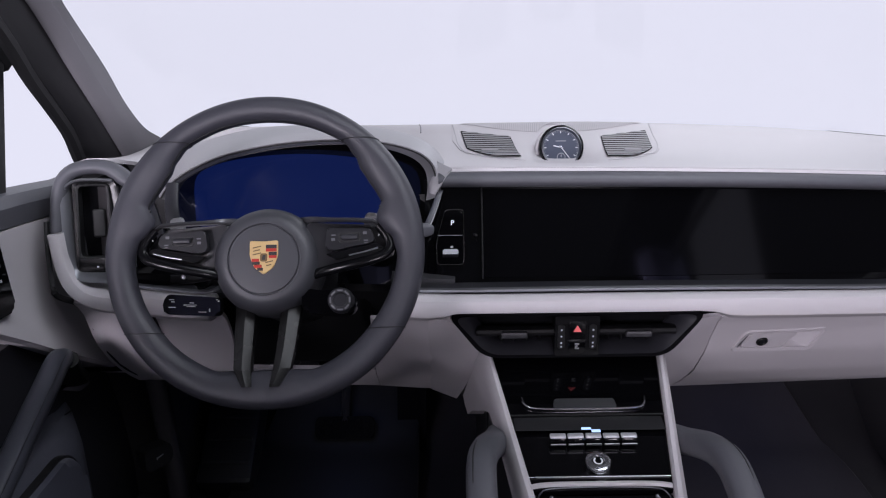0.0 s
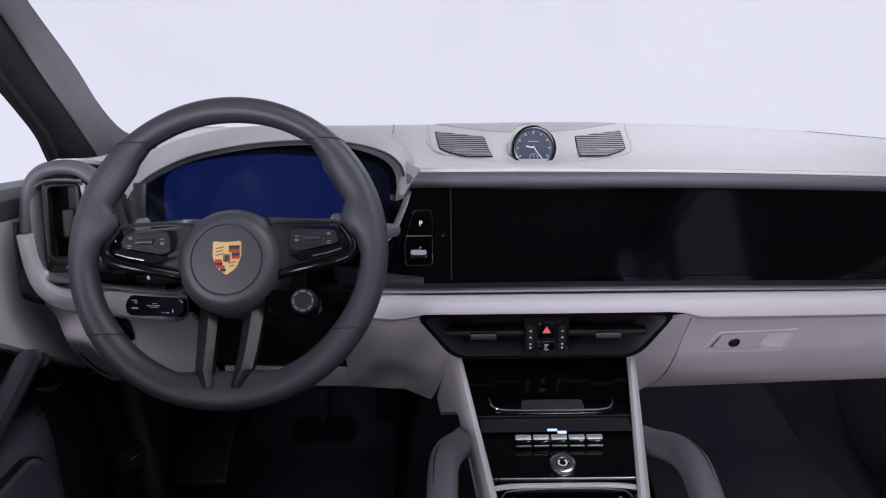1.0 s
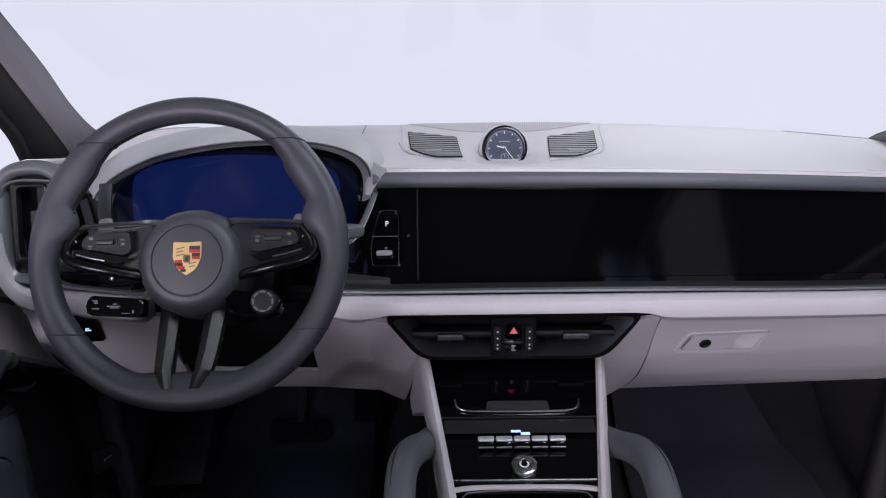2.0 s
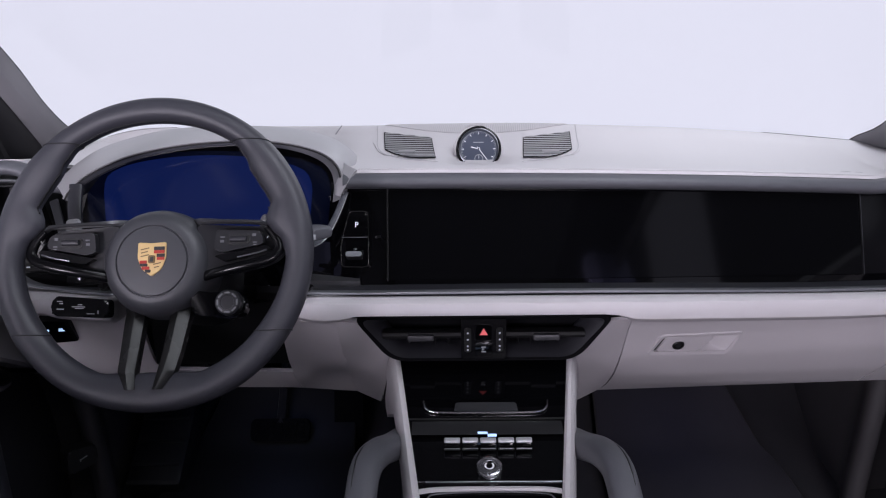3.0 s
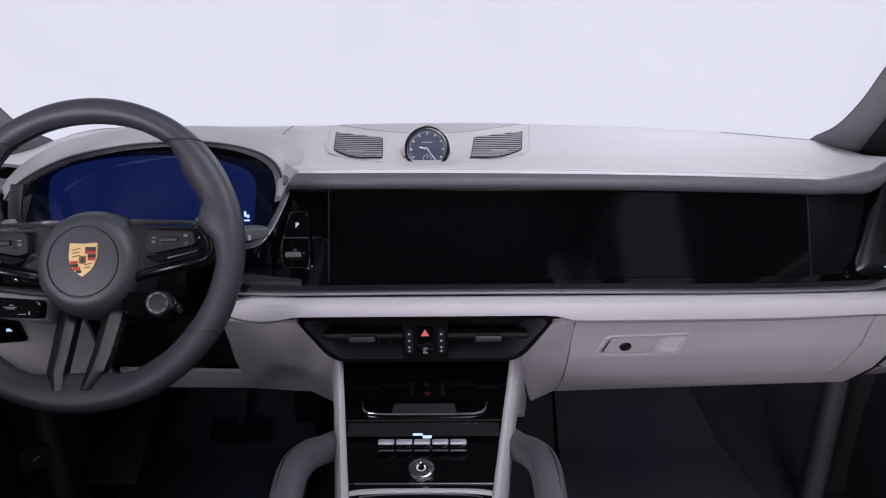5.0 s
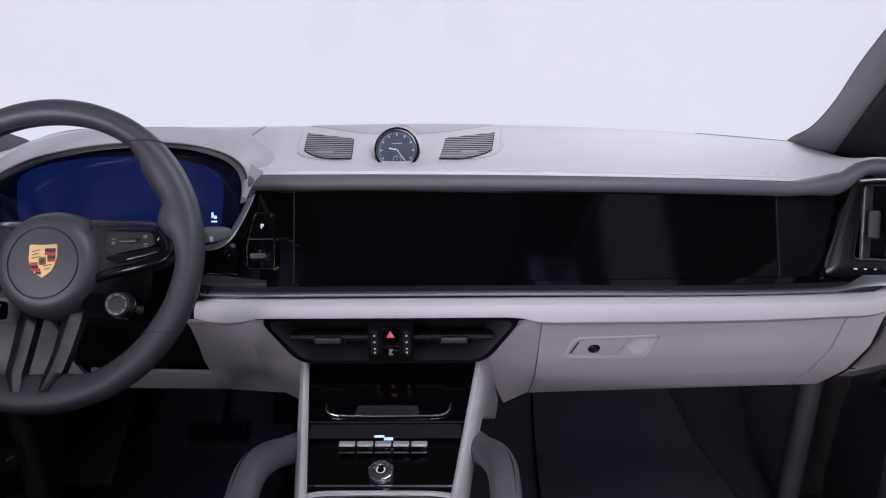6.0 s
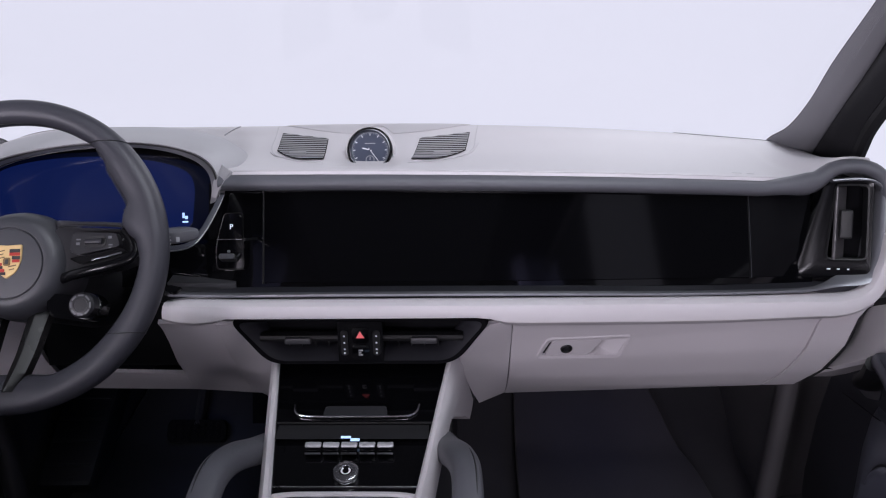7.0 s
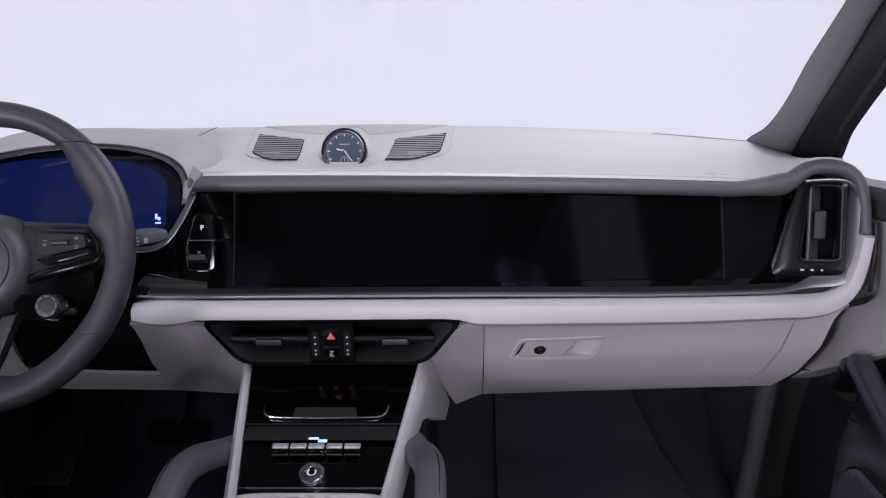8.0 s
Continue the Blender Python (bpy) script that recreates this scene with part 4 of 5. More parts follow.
part("chapter_ring", turned([(0.0298, -0.0028), (0.0302, -0.0025), (0.0306, -0.0028)], cm, 48), GREYMARK, clock, "fine pale ring round the dial")
part("print_bar", box(0.018, 0.0012, 0.0003, cm @ pose(0, 0.0115, -0.0028)), GREYMARK, clock)
part("pod", turned([(0.0, -0.040), (0.025, -0.040), (0.0415, -0.030), (0.0435, -0.018), (0.0425, -0.010), (0.039, -0.008)], cm @ pose(0, -0.001, 0), 48), LIGHT, clock, "pale rounded pod")

# ---------------------------------------------------------------- air vents
def outer_vent(s):
    t = thing("air_vent", (s * 0.67, 1.03, 0.54), "upright side air vent with black vanes and silver edge", "air vent", "outer dash vents")
    m = facing(Vector((s * 0.667, 1.025, 0.590)) + side_set(s * 0.667), (-s * 0.10, -0.97, 0.20))
    w = -s   # inner side
    body = round_corners([(-w * 0.037, -0.070), (w * 0.066, -0.072), (w * 0.027, 0.066), (-w * 0.036, 0.066)], 0.009)
    hole = round_corners([(-w * 0.031, -0.046), (w * 0.026, -0.046), (w * 0.016, 0.060), (-w * 0.029, 0.060)], 0.008)
    part("housing", frame_ring(body, hole, m, 0.03, 0.003), PODBLACK, t)
    part("duct", plate(hole, m @ pose(0, 0, -0.028), 0.004), BLACKOUT, t, "dark duct")
    part("inner_frame", frame_ring([(x * 1.0, y * 1.0) for x, y in hole], [(x * 0.90, y * 0.95) for x, y in hole], m @ pose(0, 0, 0.003), 0.02, 0.002), RUBBER, t)
    vane = part("vane", box(0.0050, 0.102, 0.028, m @ pose(w * 0.006, 0.005, -0.008, 0, w * 42, 0), 0.0015), KICK, t, "dark grey upright vane")
    part("slider", box(0.016, 0.040, 0.012, m @ pose(w * 0.001, 0.004, 0.004, 0, w * 12, 0), 0.003), RUBBER, vane, "ribbed black slider")
    for k in range(3):
        part("indicator", box(0.0048 - 0.001 * k, 0.0018, 0.001, m @ pose(w * (0.020 - 0.013 * k), -0.0585, 0.0012)), GLOWDIM, t, "small lit mark")
    return t


outer_vent(-1)
outer_vent(1)

centre = thing("centre_air_vent", (0, 0.94, 0.43), "wide black centre air vent with hazard switch", "air vent")
vm = facing((0, 0.936, 0.461), (0, -0.995, -0.02))
vo = round_corners([(-0.179, 0.0365), (-0.127, -0.0305), (0.127, -0.0305), (0.179, 0.0365)], 0.022, 6)
v1 = round_corners([(-0.1695, 0.0315), (-0.1205, -0.0262), (0.1205, -0.0262), (0.1695, 0.0315)], 0.019, 6)
v2 = round_corners([(-0.146, 0.0300), (-0.108, -0.0155), (0.108, -0.0155), (0.146, 0.0300)], 0.012, 6)
part("rim", frame_ring(vo, v1, vm @ pose(0, 0, 0.008), 0.03, 0.003), BLACKOUT, centre, "black vent rim")
part("scoop", loft([[vm @ Vector((x, y, 0.005)) for x, y in v1], [vm @ Vector((lerp(a[0], b[0], 0.5), lerp(a[1], b[1], 0.5), -0.002)) for a, b in zip(v1, v2)], [vm @ Vector((x, y, -0.018)) for x, y in v2], [vm @ Vector((x, y, -0.031)) for x, y in v2]], ring=True), SCOOP, centre, "dark grey sloping scoop")
part("duct", plate(v2, vm @ pose(0, 0, -0.030), 0.004), BLACKOUT, centre, "dark duct")
for s in (-1, 1):
    part("vane", sweep([vm @ Vector((s * x, 0.005, -0.008)) for x in (0.030, 0.08, 0.137)], oval(0.011, 0.006, 10, 0.8)), SATINBLACK, centre, "dark horizontal vane")
    part("slider", box(0.036, 0.009, 0.014, vm @ pose(s * 0.085, 0.0035, 0.001), 0.002), DARKPLASTIC, centre, "grey vent slider")
    for k in range(4):
        part("fin", box(0.0012, 0.016, 0.006, vm @ pose(s * (0.048 + 0.018 * k), -0.008, -0.020, 0, 20, 0)), SATINBLACK, centre)
    part("indicator_bar", plate(rounded(0.0095, 0.036, 0.004), vm @ pose(s * 0.0215, 0.002, 0.0105), 0.004, 0.001), SATINBLACK, centre)
    for k in range(4):
        part("indicator", turned([(0, 0.0005), (0.0012, 0.0004), (0.0014, 0)], vm @ pose(s * 0.0215, 0.0125 - (0, 0.0095, 0.019, 0.0245)[k], 0.0108), 10), GLOWDIM, centre, "small lit dot")
part("switch_block", plate(rounded(0.0605, 0.058, 0.002), vm @ pose(0, 0.003, 0.009), 0.035, 0.001), PODBLACK, centre, "black switch block")
hz = part("hazard_button", plate(rounded(0.022, 0.022, 0.003), vm @ pose(0, 0.013, 0.0105), 0.004, 0.001), GLOSS, centre)
part("triangle", plate([(-0.0055, -0.0042), (0.0055, -0.0042), (0, 0.0055)], vm @ pose(0, 0.014, 0.0112), 0.001), GLOWRED, hz, "lit red triangle")
st = part("stability_button", plate(rounded(0.022, 0.022, 0.003), vm @ pose(0, -0.011, 0.0105), 0.004, 0.001), GLOSS, centre)
part("mark", box(0.006, 0.0022, 0.0006, vm @ pose(0, -0.008, 0.0112)), GREYMARK, st)
part("mark", box(0.0035, 0.0022, 0.0006, vm @ pose(-0.001, -0.0115, 0.0112, 0, 0, 25)), GREYMARK, st)
part("mark", box(0.006, 0.0018, 0.0006, vm @ pose(0, -0.0145, 0.0112)), GREYMARK, st)

# ---------------------------------------------------------------- instrument cluster
cluster = thing("instrument_cluster", (-0.38, 1.03, 0.58), "curved instrument display lit dark blue under a hood", "instrument cluster")
ARCH = [(-0.5560, 0.964, 0.6540), (-0.5500, 0.968, 0.6635), (-0.537, 0.977, 0.6765), (-0.512, 0.981, 0.6905), (-0.474, 0.986, 0.7050), (-0.424, 0.988, 0.7160), (-0.371, 0.990, 0.7222), (-0.310, 0.990, 0.7238), (-0.258, 0.988, 0.7195), (-0.218, 0.986, 0.7085), (-0.1965, 0.985, 0.6925), (-0.1890, 0.983, 0.670), (-0.1890, 0.978, 0.648)]
arch = smooth_line(ARCH, 56)
CREST = [(-0.615, 1.06, 0.655), (-0.585, 1.07, 0.682), (-0.552, 1.08, 0.702), (-0.51, 1.085, 0.716), (-0.453, 1.09, 0.7275), (-0.38, 1.09, 0.732), (-0.308, 1.085, 0.731), (-0.262, 1.08, 0.725), (-0.222, 1.07, 0.716), (-0.196, 1.06, 0.702), (-0.180, 1.05, 0.686), (-0.176, 1.04, 0.676)]
crest_line = smooth_line(CREST, 56)
hood = []
cx, cz = -0.39, 0.60
for p, q in zip(arch, crest_line):
    out = Vector((p.x - cx, 0, (p.z - cz) * 2.0)).normalized()
    back = Vector((0, 1, 0))
    lift = Vector((0, 0, 1))
    edge = p + back * 0.006 + out * 0.006
    hood.append([p + back * 0.012 - out * 0.004, p, p - back * 0.002 + out * 0.003, edge, lerp(edge, q, 0.35) + lift * 0.002, lerp(edge, q, 0.7) + lift * 0.002, q, q + back * 0.07 - lift * 0.010, q + back * 0.14 - lift * 0.035, q + back * 0.17 - lift * 0.06])
# same leather as the pad; the hood's shade is in its colour
part("hood", loft(hood, thick=0.004), SHADEGREY, cluster, "pale leather hood, its shade put into a mid grey", angle=60)
part("hood_seam", sweep([p + Vector((0, -0.002, 0.0005)) for p in arch], oval(0.0012, 0.0010, 8), up=(0, 1, 0)), RUBBER, cluster, "fine dark seam line")
part("hood_joint", sweep(smooth_line([(-0.2117, 1.112, 0.7150), (-0.2125, 1.15, 0.7155), (-0.2140, 1.185, 0.7145), (-0.2165, 1.214, 0.7125)], 12), oval(0.0009, 0.0009, 6)), SLATE, cluster, "fine seam where the hood joins the pad")
rimband = []
for i, p in enumerate(arch):
    k = max(0.0, (i / 55 - 0.55) / 0.45)
    w = 0.0055 + 0.011 * k + 0.008 * max(0.0, (0.10 - i / 55) / 0.10)
    out = Vector((p.x - cx, 0, (p.z - cz) * 2.0)).normalized()
    rimband.append([p + Vector((0, -0.001, 0)) - out * 0.0006, p + Vector((0, 0.004, 0)) - out * w * 0.7, p + Vector((0, 0.010, 0)) - out * w, p + Vector((0, 0.014, 0)) - out * w * 0.6])
part("rim_band", loft(rimband, ring=True, caps=True), RIMBAND, cluster, "grey satin inner rim")
strut = smooth_line([(-0.5425, 0.974, 0.672), (-0.5420, 0.964, 0.656), (-0.5395, 0.952, 0.640), (-0.5360, 0.942, 0.618)], 10)
part("strut", sweep(strut, oval(0.0095, 0.004, 12, 0.7), up=(0, -0.8, 0.5)), SCOOP, cluster, "dark strut at the end of the hood")
GN = Vector((0, -0.955, 0.295))
clm = facing((-0.385, 1.035, 0.655), GN)
# black glass: follows the arch, closed below
glass_poly = []
for p in arch[4:]:
    glass_poly.append((p.x + 0.385, (p.z - 0.655) / 0.955 + 0.006))
glass_poly += [(0.176, -0.055), (0.165, -0.085), (-0.155, -0.085), (-0.185, -0.06)]
part("glass", plate(glass_poly, clm, 0.006), SCREEN, cluster, "glossy black display glass")
lcd = []
for i in range(25):
    x = lerp(-0.136, 0.136, i / 24)
    k = x / 0.136
    lcd.append((x, 0.0435 - 0.0165 * k * k - 0.006 * abs(k) ** 8))
lcd = lcd + [(0.1425, 0.014), (0.1462, 0.004), (0.1475, -0.008), (0.1440, -0.050), (0.138, -0.058), (-0.138, -0.058), (-0.1450, -0.050), (-0.1475, -0.008), (-0.1462, 0.006), (-0.1425, 0.015)]
# glow and reflection on the glass round the screen, painted with faint emission
part("screen_glow", plate([(x * 1.17 + 0.001, y * 1.12 + 0.001) for x, y in lcd], clm @ pose(0, 0, 0.0008), 0.002), GLASSGLOW, cluster, "glass round the screen with a painted blue glow")
part("lit_screen", plate(lcd, clm @ pose(0, 0, 0.0016), 0.002), BLUESCREEN, cluster, "screen lit plain dark blue")
for dx, dy, w, h in ((0.1315, -0.0405, 0.0030, 0.0075), (0.1355, -0.0435, 0.0038, 0.0045), (0.134, -0.0495, 0.0080, 0.0022)):
    part("lit_mark", box(w, h, 0.0006, clm @ pose(dx, dy, 0.0022)), GLOWBLUE, cluster, "small lit blue mark")
# inner funnel between hood and glass
fun = []
for p in arch:
    q = Vector((p.x, 1.036 + (p.z - 0.655) * 0.3, p.z - 0.004))
    fun.append([p + Vector((0, 0.012, -0.005)), lerp(p, q, 0.5) + Vector((0, 0, -0.004)), q])
part("funnel", loft(fun, thick=0.002), SOFTBLACK, cluster, "black inner surround")


def blade(s, pts, w):
    path = smooth_line(pts, 14)
    return sweep(path, oval(w, 0.0022, 8, 0.7), up=(0, -0.5, 0.4))


part("blade", blade(1, [(-0.184, 0.982, 0.656), (-0.190, 0.968, 0.640), (-0.201, 0.948, 0.618), (-0.214, 0.932, 0.602), (-0.235, 0.930, 0.596), (-0.26, 0.937, 0.594)], 0.0042), BARGREY, cluster, "dark satin side blade")
part("blade_edge", sweep(smooth_line([(-0.1805, 0.981, 0.656), (-0.1865, 0.967, 0.640), (-0.1975, 0.946, 0.617), (-0.2115, 0.9285, 0.6005), (-0.234, 0.9265, 0.594), (-0.26, 0.9335, 0.592)], 16), oval(0.0009, 0.0009, 6)), SILVER, cluster, "bright edge of the blade")
part("blade", blade(-1, [(-0.577, 0.975, 0.650), (-0.568, 0.962, 0.636), (-0.557, 0.946, 0.616), (-0.545, 0.932, 0.600), (-0.52, 0.930, 0.594)], 0.006), DARKSILVER, cluster, "satin silver side blade")
part("apron", loft([[Vector((x, fascia_y(x, 0.596) - 0.008, 0.595)), Vector((x, 1.05, 0.585)), Vector((x, 1.06, 0.54)), Vector((x, fascia_y(x, 0.537) + 0.002, 0.533))] for x in steps(-0.62, -0.204, 12)], ring=True, caps=True), GLOSS, cluster, "black apron below the display")

# ---------------------------------------------------------------- steering column, stalks, switches beside it
column = thing("steering_column", (-0.393, 1.0, 0.45), "black steering column shroud with control stalks", "steering column")
axis = Vector((0, 0.899, -0.438))
c0 = Vector((-0.393, 0.818, 0.618))
shroud = []
for d, rx, rz in ((0.035, 0.052, 0.05), (0.06, 0.062, 0.060), (0.13, 0.068, 0.066), (0.22, 0.07, 0.066), (0.30, 0.07, 0.06)):
    o = c0 + axis * d
    shroud.append([o + Vector((rx * math.cos(w), 0.438 * rz * math.sin(w), 0.899 * rz * math.sin(w))) for w in steps(0, 2 * math.pi, 25)[:-1]])
part("shroud", loft(shroud, ring=True, caps=True), SOFTBLACK, column)
part("knee_cover", loft([[Vector((x, 1.0 + 0.03 * k, 0.485)), Vector((x, 1.005 + 0.03 * k, 0.45)), Vector((x, 1.028 + 0.01 * k, 0.388)), Vector((x, 1.038, 0.380)), Vector((x, 1.09, 0.380)), Vector((x, 1.09, 0.485))] for x, k in ((-0.491, 1), (-0.44, 0.3), (-0.39, 0), (-0.34, 0.3), (-0.2885, 1))], ring=True, caps=True), SATINBLACK, column, "dark cover under the column")
ls = part("light_stalk", plate(round_corners([(-0.0275, -0.008), (-0.022, -0.0145), (0.040, -0.016), (0.040, 0.006), (-0.0235, 0.0095)], 0.006), facing((-0.484, 0.802, 0.566), (0.05, -0.93, 0.36), (0.04, 0, 1)), 0.018, 0.003), GLOSS, column, "black light stalk")
slm = facing((-0.484, 0.802, 0.566), (0.05, -0.93, 0.36), (0.04, 0, 1)) @ pose(0, 0, 0.0006)
for x, y, w, h in ((-0.027, 0.003, 0.006, 0.0012), (-0.025, 0.0005, 0.004, 0.0014), (-0.026, -0.006, 0.008, 0.0014), (-0.001, -0.003, 0.015, 0.0010), (0.0, -0.0048, 0.010, 0.0010), (0.001, -0.0005, 0.005, 0.0012), (0.016, -0.011, 0.009, 0.0010), (0.026, -0.009, 0.0016, 0.004)):
    part("mark", box(w, h, 0.0006, slm @ pose(0.040 + (x - 0.040) * 0.84, y, 0)), SWMARK, ls)
part("wiper_stalk", sweep(smooth_line([(-0.335, 0.905, 0.600), (-0.29, 0.893, 0.610), (-0.25, 0.889, 0.620), (-0.224, 0.890, 0.6245)], 10), lambda u: oval(0.009 + 0.0024 * u, 0.007 + 0.0024 * u, 12, 0.7)), SATINBLACK, column, "dark wiper stalk")
part("stalk_cap", sweep(smooth_line([(-0.226, 0.8895, 0.6243), (-0.214, 0.892, 0.6250), (-0.203, 0.898, 0.6245), (-0.198, 0.903, 0.6235)], 8), lambda u: oval(0.0118 - 0.0036 * u * u, 0.0098 - 0.0030 * u * u, 12, 0.7)), SLATE, column, "dark grey stalk end")
for x, y, z, w, h in ((-0.222, 0.8728, 0.628, 0.006, 0.0018), (-0.222, 0.8728, 0.6235, 0.007, 0.0018), (-0.2215, 0.8728, 0.619, 0.005, 0.0018), (-0.211, 0.8762, 0.6235, 0.004, 0.006)):
    part("stalk_mark", box(w, h, 0.0010, facing((x, y, z), (0.2, -1, 0.15))), GREYMARK, column)
part("upper_stalk", sweep(smooth_line([(-0.46, 0.92, 0.565), (-0.49, 0.895, 0.566), (-0.515, 0.88, 0.568), (-0.525, 0.876, 0.569)], 10), lambda u: oval(0.008, 0.006, 10)), SOFTBLACK, column, "black indicator stalk")
part("stalk_pin", turned([(0, 0.003), (0.003, 0.002), (0.0035, -0.004)], facing((-0.507, 0.872, 0.574), (0, -1, 0.3)), 12), DARKSILVER, column, "small metal stalk pin")

lsw = thing("light_switch_panel", (-0.63, 1.03, 0.44), "small black switch panel with lit blue icons", "switch panel")
lm = facing((-0.629, 1.034, 0.4395), (0.10, -0.86, -0.25))
part("plate", plate(round_corners([(-0.028, 0.021), (0.018, 0.019), (0.026, -0.019), (-0.024, -0.021)], 0.004), lm @ pose(0, 0, 0.006), 0.016, 0.001), GLOSS, lsw)
part("icon", box(0.0055, 0.0020, 0.0006, lm @ pose(0.005, 0.0055, 0.0066)), GLOWBLUE, lsw, "lit blue icon")
part("icon", box(0.0085, 0.0018, 0.0006, lm @ pose(0.0055, 0.0025, 0.0066)), GLOWBLUE, lsw, "lit blue icon")
part("icon", box(0.0042, 0.0032, 0.0006, lm @ pose(-0.014, 0.004, 0.0066)), GLOWBLUE, lsw, "lit blue icon")

# ---------------------------------------------------------------- steering wheel
wheel = thing("steering_wheel", (-0.393, 0.82, 0.44), "slate leather steering wheel with piano black spokes", "steering wheel")
WM = facing((-0.3893, 0.820, 0.6228), (0, -0.906, 0.4226)) @ pose(0, 0, 0, 0, 0, 0.8)
UPW = tuple(WM.to_3x3() @ Vector((0, 0, 1)))
R, N = 0.1715, 180
# inner radius of the rim by the angle above (+) or below (-) the horizontal, the same on both halves
GRIP = ((-90, 0.1385), (-79, 0.1415), (-66, 0.1500), (-40, 0.1510), (-15, 0.1535), (-4, 0.1545), (4, 0.1500), (10, 0.1390), (14, 0.1345), (18, 0.1385), (22, 0.1475), (26, 0.1468), (32, 0.1458), (39, 0.1468), (46, 0.1535), (53, 0.1582), (62, 0.1575), (90, 0.1560))


def rim_profile(deg):
    """Inner and outer half width and half thickness of the rim; deg runs anticlockwise from the right."""
    f = math.degrees(math.asin(math.sin(radians(deg))))
    inner = GRIP[-1][1]
    for (a, ra), (b, rb) in zip(GRIP, GRIP[1:]):
        if a <= f <= b:
            k = (f - a) / (b - a)
            inner = lerp(ra, rb, k * k * (3 - 2 * k))
            break
    low = math.exp(-((f + 90) / 24) ** 2)
    return R - inner, 0.0155 - 0.0030 * low, 0.0165 + 0.0015 * math.exp(-((f - 38) / 9) ** 2)


def rim_ring(deg, n=16, grow=0.0, level=None):
    """A cross-section of the rim; with a level it lies along that height instead of along the radius."""
    w_in, w_out, h = rim_profile(deg)
    a = radians(deg)
    rad = Vector((math.cos(a), math.sin(a), 0))
    ring = []
    for k in range(n):
        w = 2 * math.pi * k / n
        c, z = math.cos(w), math.sin(w)
        c = math.copysign(abs(c) ** 0.9, c)
        far = R + ((w_out if c > 0 else w_in) + grow) * c
        for _ in range(4 if level is not None else 0):
            rise = math.degrees(math.asin(level / far))
            g_in, g_out, h = rim_profile(rise)
            far = R + ((g_out if c > 0 else g_in) + grow) * c
            rad = Vector((math.copysign(math.cos(radians(rise)), math.cos(a)), math.sin(radians(rise)), 0))
        ring.append(WM @ (rad * far + Vector((0, 0, (h + grow) * z))))
    return ring


rim = part("rim", loft([rim_ring(360 * i / N) for i in range(N)], ring=True, loop=True), RIMLEATHER, wheel, "slate leather rim", angle=60)
for a, level in ((48, 0.130), (132, 0.130), (214, -0.094), (326, -0.094)):
    part("seam", sweep(rim_ring(a, 36, 0.0002, level), oval(0.0008, 0.0006, 6), up=tuple(WM.to_3x3() @ Vector((0, 1, 0))), loop=True, caps=False), RUBBER, rim, "dark seam")
st = bmesh.new()
for i in range(20, 161):
    a = radians(i * 1.0)
    rad = Vector((math.cos(a), math.sin(a), 0))
    bmesh.ops.create_cube(st, size=1, matrix=WM @ Matrix.Translation(rad * (R - rim_profile(i)[0] * 0.985) + Vector((0, 0, 0.005))) @ Matrix.Rotation(a, 4, "Z") @ pose(0, 0, 0, 30) @ Matrix.Diagonal((0.0016, 0.0013, 0.0030, 1)))
tagged(part("stitching", st, RUBBER, rim, "dark cross stitches inside the rim", keep=True), kind="stuff")

hub = part("hub_cover", turned([(0, 0.0200), (0.036, 0.0195), (0.0402, 0.0190), (0.0410, 0.0170), (0.0422, 0.0170), (0.0430, 0.0190), (0.0480, 0.0190), (0.0555, 0.0150), (0.0615, 0.0060), (0.0650, -0.008), (0.0665, -0.025), (0.0650, -0.050), (0.0, -0.060)], WM @ pose(-0.0022, -0.010, -0.0185), 64), HUBGREY, wheel, "slate round hub cover")
em = WM @ pose(-0.0018, -0.0085, 0.0030)
shield = round_corners([(-0.0168, 0.0205), (0.0, 0.0190), (0.0168, 0.0205), (0.0166, 0.002), (0.0115, -0.0115), (0, -0.0205), (-0.0115, -0.0115), (-0.0166, 0.002)], 0.003, 3)
badge = part("badge", plate(shield, em, 0.0032, 0.0010), GOLD, wheel, "gold shield badge with red and black fields")
for x, y, w, h, mt in ((0.0088, 0.0128, 0.0125, 0.0042, SOFTBLACK), (0.0088, 0.0088, 0.0125, 0.0036, RED), (0.0105, 0.0046, 0.0095, 0.0040, SOFTBLACK), (0.0105, 0.0008, 0.0090, 0.0034, RED), (-0.0098, -0.0030, 0.0085, 0.0036, RED), (-0.0092, -0.0066, 0.0090, 0.0034, SOFTBLACK), (-0.0068, -0.0102, 0.0090, 0.0036, RED), (-0.0042, -0.0138, 0.0066, 0.0034, SOFTBLACK)):
    part("field", box(w, h, 0.0008, em @ pose(x, y, 0.0003), 0.0003, 1), mt, badge)
for x, y, w in ((-0.0080, 0.0125, 0.010), (-0.0085, 0.0085, 0.008), (-0.0080, 0.0045, 0.010), (0.0065, -0.0050, 0.009), (0.0060, -0.0090, 0.006)):
    part("field", box(w, 0.0012, 0.0008, em @ pose(x, y, 0.0002, 0, 0, 12)), BRONZE, badge)
part("centre_field", plate(rounded(0.0080, 0.0095, 0.002), em @ pose(0, 0.000, 0.0012), 0.001, 0.0003), BRONZE, badge)
part("centre_mark", plate(round_corners([(-0.0022, -0.003), (0.002, -0.003), (0.0024, 0.003), (-0.0010, 0.0026)], 0.001), em @ pose(0, 0.0, 0.0017), 0.0008), SOFTBLACK, badge)

